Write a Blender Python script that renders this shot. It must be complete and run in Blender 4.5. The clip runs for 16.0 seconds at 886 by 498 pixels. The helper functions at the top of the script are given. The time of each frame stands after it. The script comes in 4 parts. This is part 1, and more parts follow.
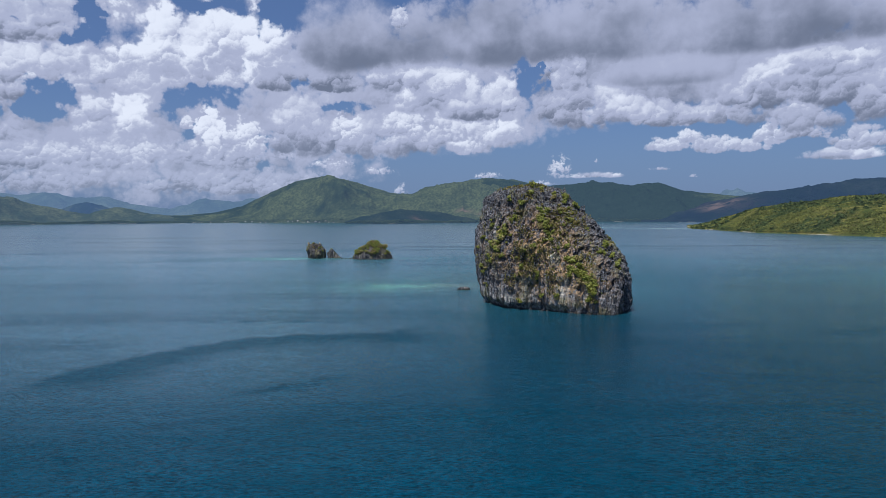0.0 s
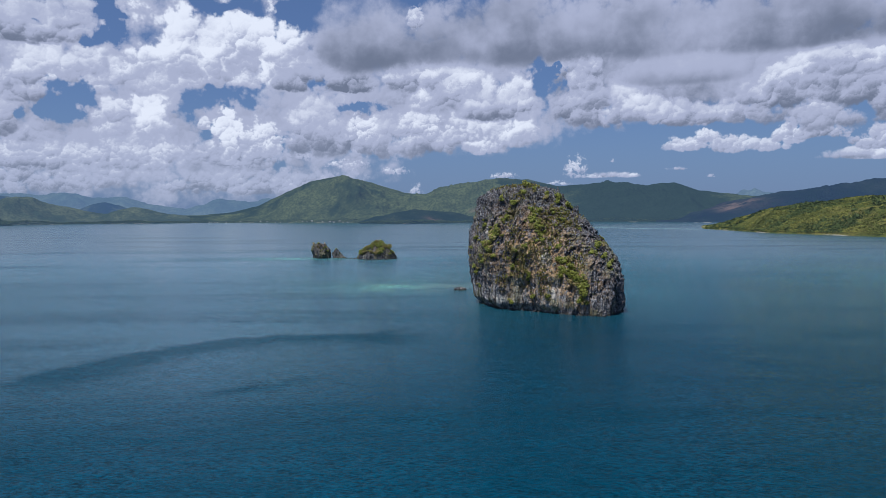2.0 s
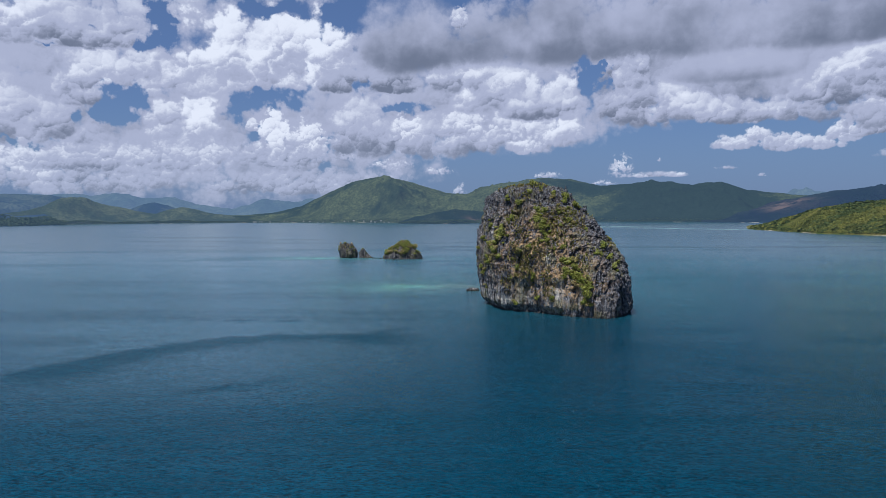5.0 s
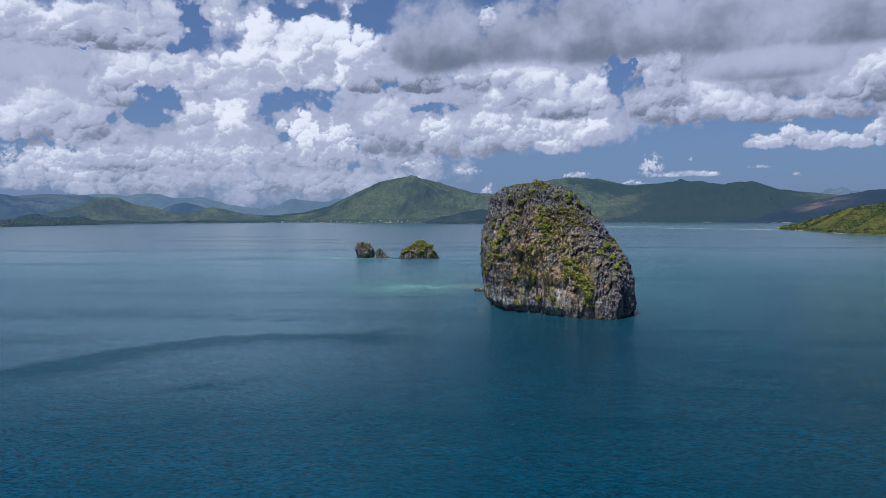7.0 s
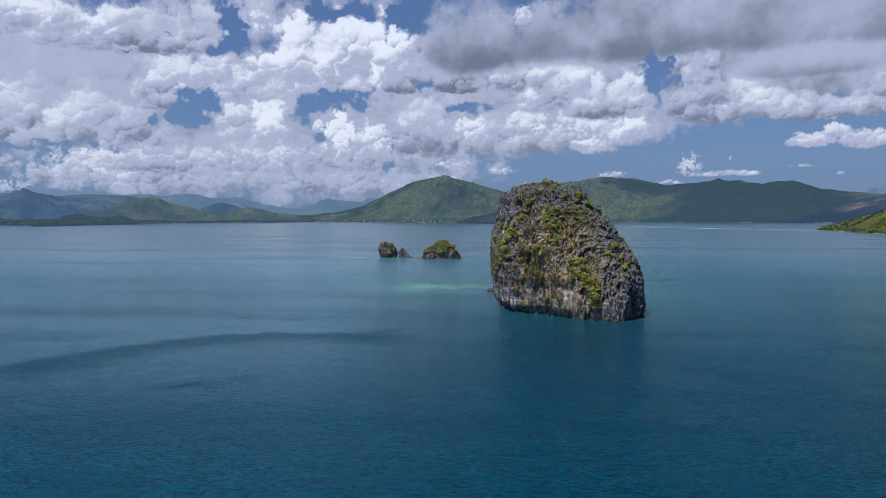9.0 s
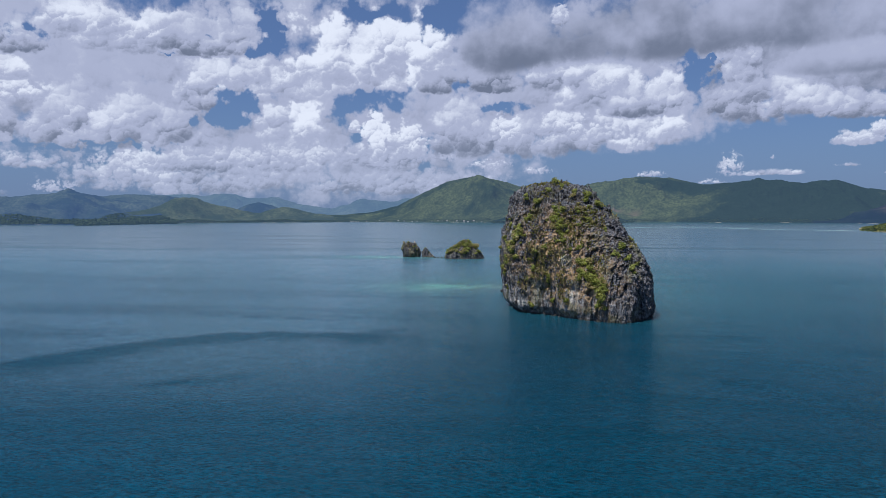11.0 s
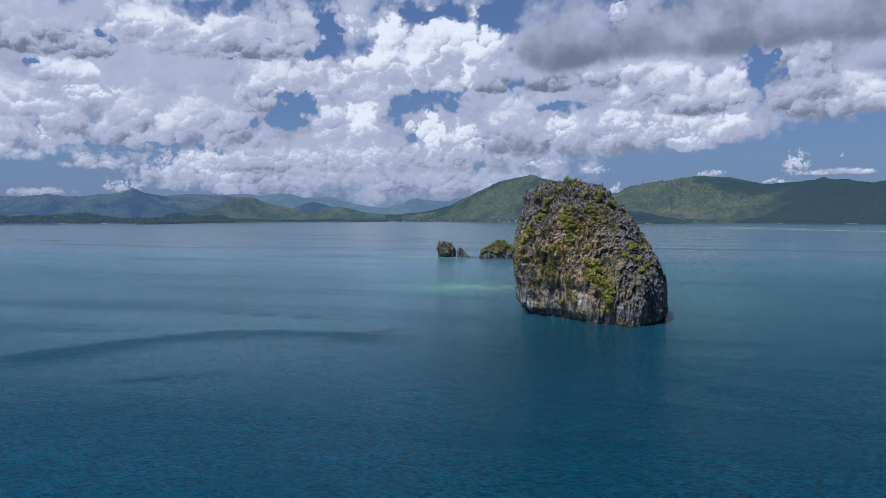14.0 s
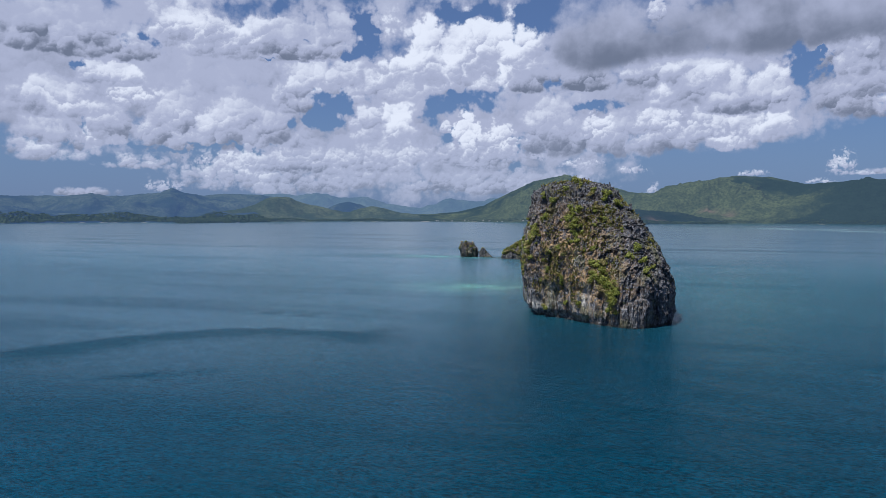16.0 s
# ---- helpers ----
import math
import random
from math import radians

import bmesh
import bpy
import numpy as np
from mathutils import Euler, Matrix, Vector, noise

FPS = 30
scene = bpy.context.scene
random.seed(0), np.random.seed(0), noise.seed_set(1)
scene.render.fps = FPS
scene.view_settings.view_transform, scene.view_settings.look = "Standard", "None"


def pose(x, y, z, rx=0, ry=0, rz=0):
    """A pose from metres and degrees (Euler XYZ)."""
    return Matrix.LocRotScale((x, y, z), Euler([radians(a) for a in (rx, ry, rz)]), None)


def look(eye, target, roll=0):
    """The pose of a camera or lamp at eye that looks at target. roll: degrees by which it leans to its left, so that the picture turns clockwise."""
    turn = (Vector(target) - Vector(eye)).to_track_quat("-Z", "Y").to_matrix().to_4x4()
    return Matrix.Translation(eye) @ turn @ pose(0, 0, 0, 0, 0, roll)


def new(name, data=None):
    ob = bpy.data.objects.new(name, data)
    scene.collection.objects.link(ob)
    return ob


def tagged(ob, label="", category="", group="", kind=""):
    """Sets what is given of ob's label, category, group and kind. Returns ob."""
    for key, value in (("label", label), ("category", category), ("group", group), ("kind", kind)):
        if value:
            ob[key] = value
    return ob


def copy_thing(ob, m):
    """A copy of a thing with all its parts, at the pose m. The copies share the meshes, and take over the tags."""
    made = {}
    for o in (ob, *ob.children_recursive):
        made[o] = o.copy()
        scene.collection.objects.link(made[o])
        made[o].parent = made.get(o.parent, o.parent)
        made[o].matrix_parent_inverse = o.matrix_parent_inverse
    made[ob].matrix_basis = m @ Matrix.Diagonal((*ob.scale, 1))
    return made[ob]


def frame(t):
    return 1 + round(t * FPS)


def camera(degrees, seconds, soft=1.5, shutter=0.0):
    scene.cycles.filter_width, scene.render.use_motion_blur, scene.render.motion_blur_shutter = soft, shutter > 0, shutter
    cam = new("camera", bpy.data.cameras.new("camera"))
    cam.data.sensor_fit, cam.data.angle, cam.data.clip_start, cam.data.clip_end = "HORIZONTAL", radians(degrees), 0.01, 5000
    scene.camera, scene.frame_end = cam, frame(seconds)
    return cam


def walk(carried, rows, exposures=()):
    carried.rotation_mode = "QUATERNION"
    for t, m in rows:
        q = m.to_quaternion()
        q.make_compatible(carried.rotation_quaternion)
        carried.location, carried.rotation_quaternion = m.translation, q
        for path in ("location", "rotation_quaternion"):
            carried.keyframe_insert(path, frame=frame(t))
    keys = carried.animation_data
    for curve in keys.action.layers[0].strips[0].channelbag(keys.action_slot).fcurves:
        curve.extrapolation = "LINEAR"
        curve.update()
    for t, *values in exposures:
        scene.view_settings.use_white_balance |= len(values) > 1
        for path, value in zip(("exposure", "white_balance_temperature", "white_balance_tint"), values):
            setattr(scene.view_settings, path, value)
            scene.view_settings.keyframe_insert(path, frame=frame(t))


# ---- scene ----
# ---------------------------------------------------------------- camera
cam = camera(64.3, 16.0, 0.6)
PATH = [
    (0.0, 0.04, 1.13, 27.06, -2.708, -0.338, 1.135),
    (0.5, 1.72, 1.46, 27.05, -2.705, -0.332, 1.383),
    (1.0, 3.44, 1.83, 27.03, -2.701, -0.327, 1.648),
    (1.5, 5.20, 2.21, 27.02, -2.698, -0.323, 1.992),
    (2.0, 6.99, 2.61, 27.00, -2.695, -0.319, 2.398),
    (2.5, 8.80, 3.01, 26.99, -2.692, -0.316, 2.901),
    (3.0, 10.62, 3.41, 26.97, -2.690, -0.313, 3.558),
    (3.5, 12.44, 3.82, 26.95, -2.687, -0.310, 4.202),
    (4.0, 14.28, 4.22, 26.94, -2.685, -0.307, 4.807),
    (5.2, 18.69, 5.22, 26.89, -2.679, -0.299, 6.122),
    (6.5, 23.46, 6.37, 26.84, -2.674, -0.287, 7.553),
    (7.0, 25.30, 6.85, 26.82, -2.673, -0.282, 8.204),
    (7.5, 27.13, 7.36, 26.80, -2.671, -0.275, 8.926),
    (8.0, 28.97, 7.89, 26.78, -2.670, -0.268, 9.622),
    (8.5, 30.81, 8.46, 26.76, -2.669, -0.259, 10.324),
    (9.0, 32.66, 9.07, 26.74, -2.668, -0.249, 11.000),
    (10.2, 37.14, 10.69, 26.69, -2.667, -0.219, 12.735),
    (11.5, 42.05, 12.72, 26.63, -2.666, -0.176, 14.592),
    (12.0, 43.96, 13.57, 26.61, -2.667, -0.156, 15.334),
    (12.5, 45.88, 14.45, 26.58, -2.667, -0.134, 16.085),
    (13.0, 47.80, 15.37, 26.56, -2.668, -0.109, 16.829),
    (13.5, 49.72, 16.30, 26.53, -2.669, -0.082, 17.546),
    (14.0, 51.64, 17.25, 26.51, -2.670, -0.052, 18.294),
    (14.5, 53.54, 18.21, 26.49, -2.671, -0.020, 19.037),
    (15.0, 55.42, 19.16, 26.46, -2.673, 0.015, 19.774),
    (15.5, 57.26, 20.10, 26.44, -2.675, 0.053, 20.464),
    (16.0, 59.05, 21.01, 26.41, -2.677, 0.094, 21.137),
]


def aim(x, y, z, pitch, roll, yaw):
    """The camera's pose: yaw to the left of +y, pitch upwards, roll as look() takes it."""
    a, b = radians(yaw), radians(pitch)
    way = Vector((-math.sin(a) * math.cos(b), math.cos(a) * math.cos(b), math.sin(b)))
    eye = Vector((x, y, z))
    return look(eye, eye + way, roll)


walk(cam, [(t, aim(*p)) for t, *p in PATH], [(0.0, 0.0, 5950, 10), (16.0, 0.0, 5950, 10)])

# ---------------------------------------------------------------- nodes
class Tree:
    """Short hand for building node trees."""

    def __init__(self, tree):
        self.t = tree
        tree.nodes.clear()

    def node(self, kind, **keys):
        n = self.t.nodes.new(kind)
        for k, v in keys.items():
            setattr(n, k, v)
        return n

    def put(self, socket, value):
        if isinstance(value, bpy.types.NodeSocket):
            self.t.links.new(value, socket)
        else:
            socket.default_value = value

    def math(self, op, a, b=0.0, c=0.0, clamp=False):
        n = self.node("ShaderNodeMath", operation=op, use_clamp=clamp)
        for s, v in zip(n.inputs, (a, b, c)):
            self.put(s, v)
        return n.outputs[0]

    def vec(self, op, a, b=(0, 0, 0)):
        n = self.node("ShaderNodeVectorMath", operation=op)
        self.put(n.inputs[0], a)
        self.put(n.inputs[1], b)
        return n.outputs["Value"] if op in ("DOT_PRODUCT", "LENGTH", "DISTANCE") else n.outputs[0]

    def mix(self, f, a, b, blend="MIX"):
        n = self.node("ShaderNodeMix", data_type="RGBA", blend_type=blend)
        self.put(n.inputs[0], f)
        self.put(n.inputs[6], a if not isinstance(a, tuple) else (*a, 1)[:4])
        self.put(n.inputs[7], b if not isinstance(b, tuple) else (*b, 1)[:4])
        return n.outputs[2]

    def noise(self, v, scale, detail=4.0, rough=0.5, distort=0.0):
        n = self.node("ShaderNodeTexNoise")
        for k, x in (("Vector", v), ("Scale", scale), ("Detail", detail), ("Roughness", rough), ("Distortion", distort)):
            self.put(n.inputs[k], x)
        return n.outputs[0]

    def voronoi(self, v, scale, detail=0.0, smooth=0.0, rough=0.5):
        n = self.node("ShaderNodeTexVoronoi", feature="SMOOTH_F1" if smooth else "F1")
        self.put(n.inputs["Vector"], v)
        self.put(n.inputs["Scale"], scale)
        self.put(n.inputs["Detail"], detail)
        self.put(n.inputs["Roughness"], rough)
        if smooth:
            self.put(n.inputs["Smoothness"], smooth)
        return n.outputs["Distance"]

    def step(self, x, lo, hi):
        n = self.node("ShaderNodeMapRange", interpolation_type="SMOOTHSTEP")
        for s, v in zip(n.inputs, (x, lo, hi, 0.0, 1.0)):
            self.put(s, v)
        return n.outputs[0]

    def gauss(self, p, cx, cy, sx, sy, amp=1.0):
        d = self.vec("MULTIPLY", self.vec("SUBTRACT", p, (cx, cy, 0)), (1 / sx, 1 / sy, 0))
        e = self.math("EXPONENT", self.math("MULTIPLY", self.vec("DOT_PRODUCT", d, d), -1.0))
        return self.math("MULTIPLY", e, amp) if amp != 1.0 else e

    def total(self, values):
        out = values[0]
        for v in values[1:]:
            out = self.math("ADD", out, v)
        return out


# ---------------------------------------------------------------- world, sun
SUN_AZ, SUN_EL = 147.0, 67.0     # degrees to the left of +y, degrees up
world = bpy.data.worlds.new("sky")
scene.world = world
world.use_nodes = True
W = Tree(world.node_tree)
sky = W.node("ShaderNodeTexSky", sky_type="NISHITA", sun_disc=False, sun_elevation=radians(SUN_EL),
             sun_rotation=radians(-SUN_AZ), altitude=20, air_density=1.0, dust_density=0.6, ozone_density=2.0)
way = W.node("ShaderNodeTexCoord").outputs["Generated"]
xyz = W.node("ShaderNodeSeparateXYZ")
W.put(xyz.inputs[0], way)
az = W.math("MULTIPLY", W.math("ARCTAN2", W.math("MULTIPLY", xyz.outputs[0], -1.0), xyz.outputs[1]), 57.2958)
el = W.math("MULTIPLY", W.math("ARCSINE", xyz.outputs[2]), 57.2958)
comb = W.node("ShaderNodeCombineXYZ")
W.put(comb.inputs[0], az)
W.put(comb.inputs[1], el)
P = comb.outputs[0]
# cumulus clouds of the view, far ones first: azimuth and elevation of the base, half width, height, tone
LOW = [(33.9, 1.7, 9, 3.7, -0.02), (48.1, 1.4, 2.5, 0.7, -0.15), (42.7, 1.8, 1.7, 1, -0.05), (44.4, 3.4, 2.9, 1.3, 0.1), (39.9, 3.9, 0.7, 0.8, 0.1), (37.9, 4.1, 1.1, 1.1, 0.12)]     # small, near the horizon in the west
LOW_EAST = [(17.3, 1.7, 9.8, 2.4, -0.1), (25.5, 3.5, 4.3, 2.7, -0.02), (32.4, 3.2, 4.5, 2.7, -0.06), (18.6, 3.6, 4, 3, 0.05), (13.4, 4.4, 1.2, 1.6, 0.12), (10, 3.7, 2, 1, 0.05),
            (6.2, 3.3, 1.4, 0.7, 0), (4.5, 1.7, 0.6, 1, 0), (-2.5, 3, 1.4, 0.5, 0.05), (-6.8, 2.4, 1.6, 0.4, 0.05), (-8.2, 2.9, 1.1, 2, 0.08), (-10.6, 2.9, 2.7, 0.5, 0.02),
            (-11.2, 4.1, 0.3, 0.4, 0), (-15.9, 3.4, 0.9, 0.3, -0.1), (-18.4, 2.8, 0.3, 0.3, -0.05)]     # small, near the horizon
MID_WEST = [(50.1, 3.8, 2.9, 3.1, -0.06), (46.8, 5.1, 2.2, 1.7, 0.08), (40.1, 5, 8.6, 4.6, -0.06), (44.7, 7.9, 2.2, 1.9, 0.1), (49.7, 7, 3.1, 2.9, 0.02), (46.5, 9.4, 2.5, 1.9, 0.1)]     # middle layer
MID = [(-16.6, 4.8, 1.6, 1.4, 0.08), (-18.1, 5.4, 1.2, 1.3, 0.08), (-19.6, 4.6, 1.4, 1.7, 0), (-22, 4.6, 1.6, 1.2, 0.04), (-23.6, 5.1, 1.3, 1.7, 0.08), (-25.8, 5.3, 2.3, 1.3, -0.1),
       (-28.9, 3.8, 3.2, 0.9, 0.02), (-29.4, 4.5, 2, 1.7, -0.08), (-2, 5.2, 3.2, 3.8, 0.1), (0.9, 5.5, 2.3, 3.1, 0.05), (-0.6, 4.9, 1.8, 1.8, 0.12), (6.2, 4.6, 5.4, 3.8, -0.02),
       (4.1, 6.2, 2.3, 2.2, 0.1), (12.5, 4.6, 2.6, 5.4, -0.06), (8.7, 5.7, 1.4, 2.7, 0.12), (19.2, 4, 1.3, 4.4, 0.18), (16.6, 4.5, 1.5, 3.6, 0.12), (21, 6.6, 0.5, 1.1, 0.1),
       (15.1, 5.7, 1, 1.3, 0.05)]     # middle layer
HIGH_WEST = [(36.3, 11.9, 6.2, 3.8, 0.06), (40.7, 13, 3.6, 2.7, 0.04), (31.6, 11.9, 3.9, 4.1, -0.04), (47.9, 11.2, 5.3, 3.4, -0.16)]     # near and high
HIGH = [(26.1, 6, 3, 3.3, 0.18), (32.6, 8, 2.4, 2.3, 0), (29.8, 8.8, 5.4, 3.7, 0.04), (32.1, 12.1, 4.4, 2.8, -0.14), (19.3, 9.3, 7.9, 6.5, 0.2), (22.9, 10.7, 4.4, 4.4, 0.22),
        (16.3, 11.9, 3.4, 4.1, 0.24), (12.2, 9.7, 4.9, 2.1, -0.24), (0.7, 8.3, 6.3, 4.6, 0.04), (5.2, 9.8, 3.2, 2.6, 0.06), (-2, 7.5, 3.6, 2.6, -0.05), (-10, 7, 3.4, 4.5, -0.1),
        (-8.7, 9.8, 2.2, 3.2, 0.04), (-14.1, 7.2, 2.5, 1.9, 0), (-17.8, 6.7, 4.4, 2.1, -0.02), (-26.6, 6.2, 6.3, 5.8, -0.12), (-24.8, 8.6, 3.2, 2.9, 0), (-27.3, 9.7, 2.7, 2.4, 0.04)]     # near and high
DARK = [(8.4, 11.4, 4.8, 5.4, -0.36), (-2.9, 11.7, 8.5, 5, -0.36), (-20.7, 11.7, 13, 4.1, -0.42), (-16.6, 9.8, 4.9, 2.1, -0.32), (4.5, 14.5, 0.7, 2.1, 0)]     # near clouds seen from below, and a wisp
GAPS = [(19.3, 9.2, 2.6, 0.9, 0.9), (22, 8.3, 1.2, 0.7, 0.7), (30.2, 8.4, 1.8, 1, 0.9), (8.9, 8.8, 1.4, 0.6, 0.9), (20.5, 6.3, 1.1, 0.9, 0.8), (28, 13, 1.5, 0.6, 0.8),
        (27.6, 14.9, 0.9, 0.5, 0.6), (19.6, 15.8, 1.9, 0.6, 0.9), (13.6, 15.7, 1.1, 1, 1), (-5.7, 10.8, 1, 1.5, 1), (-7, 11.5, 0.9, 0.3, 0.8), (15.5, 5.1, 0.9, 1.3, 0.7),
        (31.3, 13, 0.7, 0.3, 0.6)]     # blue holes
GAPS_WEST = [(44.1, 12.4, 1.4, 0.6, 0.8), (48.1, 10.8, 0.8, 0.4, 0.7), (48.2, 6.4, 0.4, 0.6, 0.7), (30.1, 8.9, 1.6, 1, 0.9), (31.9, 7.6, 1, 0.6, 0.8), (27.5, 14.8, 0.7, 1.5, 0.9),
             (35.2, 12.1, 0.6, 0.2, 0.6), (39.7, 5.2, 4.8, 0.3, 0.8)]     # blue holes
BACK = [(23.9, 2.2, 16.2, 14.7, -0.06), (-15.3, 7.8, 19.7, 10.0, -0.12), (3.1, 5.5, 10.4, 8.9, -0.02), (-28.1, 7.2, 10.5, 8.8, -0.08), (43.9, 5.5, 17.7, 12.3, -0.02)]     # greyer sheets behind


def puffs(p, scale, smooth):
    """Round cloud heads: how far each stands out, and how its side faces the sun."""
    n = W.node("ShaderNodeTexVoronoi", feature="SMOOTH_F1", voronoi_dimensions="2D")
    W.put(n.inputs["Vector"], p)
    W.put(n.inputs["Scale"], scale)
    W.put(n.inputs["Smoothness"], smooth)
    d = n.outputs["Distance"]
    dome = W.math("MULTIPLY_ADD", W.math("MULTIPLY", d, d), -1.6, 0.30)
    face = W.vec("DOT_PRODUCT", W.vec("SUBTRACT", p, n.outputs["Position"]), (0.42 * scale, 0.90 * scale, 0.0))
    return dome, face


def shaken(p, scale, amount, detail):
    n = W.node("ShaderNodeTexNoise", noise_dimensions="2D")
    W.put(n.inputs["Vector"], p)
    W.put(n.inputs["Scale"], scale)
    W.put(n.inputs["Detail"], detail)
    W.put(n.inputs["Roughness"], 0.55)
    return W.vec("ADD", p, W.vec("MULTIPLY", W.vec("SUBTRACT", n.outputs["Color"], (0.5, 0.5, 0.5)), (amount * 1.2, amount, 0.0)))


def weighted(values, weights):
    return W.total([W.math("MULTIPLY", v, k) for v, k in zip(values, weights)])


curl = shaken(P, 0.45, 2.2, 5.0)
(d1, f1), (d2, f2), (d3, f3), (d4, f4) = puffs(curl, 0.38, 0.5), puffs(curl, 0.95, 0.35), puffs(shaken(P, 1.4, 0.8, 4.0), 2.3, 0.3), puffs(shaken(P, 3.0, 0.35, 3.0), 5.2, 0.2)
soft = W.math("SUBTRACT", W.noise(P, 0.35, 8.0, 0.6), 0.5)
veil = W.math("SUBTRACT", W.noise(P, 0.14, 4.0, 0.5), 0.5)
ragged = shaken(P, 0.55, 3.4, 7.0)
holes = W.total([W.gauss(ragged, *g) for g in GAPS + GAPS_WEST])
dome_large, dome_small = weighted((d1, d2, d3, d4), (0.9, 0.55, 0.20, 0.08)), weighted((d2, d3, d4), (0.75, 0.40, 0.14))
face_large, face_small = weighted((f1, f2, f3, f4), (0.52, 0.34, 0.12, 0.04)), weighted((f2, f3, f4), (0.40, 0.26, 0.08))
fine = W.math("SUBTRACT", W.noise(P, 1.7, 7.0, 0.68), 0.5)
FORMS = {     # edge, fine shading, relief, softness, tone at the base and on top
    "small": (W.total([dome_small, W.math("MULTIPLY_ADD", soft, 3.0, 1.15)]), weighted((face_small, soft), (0.36, 0.4)), W.math("MULTIPLY", face_small, 0.6), 0.65, 0.32, 0.71),
    "tiny": (W.total([weighted((d3, d4), (0.9, 0.7)), W.math("MULTIPLY_ADD", fine, 2.6, 1.0)]), weighted((face_small, fine), (0.30, 0.9)), W.math("MULTIPLY", face_small, 0.5), 1.1, 0.40, 0.68),
    "far": (W.total([dome_small, W.math("MULTIPLY_ADD", soft, 2.0, 1.2)]), weighted((face_small, soft, veil), (0.46, 0.9, 0.8)), W.math("MULTIPLY", face_small, 0.4), 0.9, 0.26, 0.64),
    "large": (W.total([dome_large, W.math("MULTIPLY_ADD", soft, 2.2, 1.4), W.math("MULTIPLY", holes, -1.1)]), weighted((face_large, soft, veil), (0.34, 0.5, 0.5)), W.math("MULTIPLY", face_large, 0.6), 0.75, 0.25, 0.71),
    "sheet": (W.total([W.math("MULTIPLY", dome_large, 0.8), W.math("MULTIPLY_ADD", soft, 2.4, 1.9), W.math("MULTIPLY", holes, -2.8)]), weighted((face_large, soft, veil), (0.12, 0.6, 0.5)), W.math("MULTIPLY", face_large, 0.3), 1.2, 0.40, 0.56),
    "dark": (W.total([W.math("MULTIPLY", dome_large, 0.3), W.math("MULTIPLY_ADD", soft, 2.0, 1.75), W.math("MULTIPLY", holes, -1.6)]), weighted((soft, veil), (0.5, 1.0)), W.math("MULTIPLY", face_large, 0.10), 1.5, 0.46, 0.70),
}


def blend(f, a, b):
    n = W.node("ShaderNodeMix", data_type="FLOAT")
    for k, x in enumerate((f, a, b)):
        W.put(n.inputs[k if k == 0 else k + 1], x)
    return n.outputs[0]


cover, lit, here = 0.0, 0.0, P
CLOUDS = ([("sheet", c) for c in BACK] + [("far" if c[2] > 2.0 else "tiny", c) for c in LOW + LOW_EAST] + [("large" if c[2] > 2.4 else "small", c) for c in MID_WEST + MID]
          + [("large", c) for c in HIGH_WEST + HIGH] + [("dark" if c[4] < -0.3 else "small", c) for c in DARK])
for k, (form, (a, e, w, h, tone)) in enumerate(CLOUDS):
    edge, grain, face, crisp, lo, hi = FORMS[form]
    if k and k % 6 == 0:     # far clouds are finished before the nearer ones begin
        here = W.vec("ADD", P, W.math("MULTIPLY", lit, 1e-6))
    n = W.node("ShaderNodeVectorMath", operation="MULTIPLY_ADD")
    W.put(n.inputs[0], here)
    n.inputs[1].default_value, n.inputs[2].default_value = (1 / w, 1.38 / h, 0), (-a / w, -1.38 * (e + 0.28 * h) / h, 0)
    uv = n.outputs[0]
    q = W.vec("MAXIMUM", uv, W.vec("MULTIPLY", uv, (-1.0, -2.5, 0.0)))
    m = W.step(W.math("SUBTRACT", edge, W.vec("DOT_PRODUCT", q, q)), 0.1, crisp)
    v = W.vec("DOT_PRODUCT", uv, (0.0, 0.72, 0.0))
    n = W.node("ShaderNodeMapRange", interpolation_type="SMOOTHSTEP")
    for s, x in zip(n.inputs, (W.math("ADD", face, v), -0.34, 0.42, lo + tone, hi + tone)):
        W.put(s, x)
    lit = blend(m, lit, W.math("ADD", n.outputs[0], grain))
    cover = blend(m, cover, 1.0)
light = W.math("DIVIDE", lit, W.math("MAXIMUM", cover, 0.001))
# the rest of the sky, beyond the view
beyond = W.math("MAXIMUM", W.step(el, 17.0, 21.0), W.math("MAXIMUM", W.step(az, 52.0, 60.0), W.step(W.math("MULTIPLY", az, -1.0), 33.0, 40.0)))
rest = W.step(W.math("ADD", W.math("ADD", W.noise(P, 0.09, 7.0, 0.55), W.math("MULTIPLY", dome_large, 0.2)), W.math("MULTIPLY", W.step(el, 18.0, 25.0), -0.30)), 0.46, 0.60)
rest = W.math("MULTIPLY", rest, beyond)
light = W.math("MULTIPLY_ADD", W.math("SUBTRACT", W.math("MULTIPLY_ADD", face_large, 0.6, 0.55), light), W.math("MULTIPLY", rest, W.math("SUBTRACT", 1.0, cover)), light)
cover = W.math("MAXIMUM", cover, rest)
ramp = W.node("ShaderNodeValToRGB")
W.put(ramp.inputs[0], light)
ramp.color_ramp.interpolation = "EASE"
for k, (at, col) in enumerate(((0.0, (0.165, 0.19, 0.26)), (0.5, (0.425, 0.448, 0.575)), (1.0, (0.81, 0.825, 0.885)))):
    el_k = ramp.color_ramp.elements[k] if k < 2 else ramp.color_ramp.elements.new(at)
    el_k.position, el_k.color = at, (*col, 1)
low = W.step(el, 0.5, 8.0)
cloud = W.mix(low, W.mix(0.28, ramp.outputs[0], (0.38, 0.44, 0.57)), ramp.outputs[0])
clear = W.mix(1.0, sky.outputs[0], (0.048, 0.054, 0.071), "MULTIPLY")
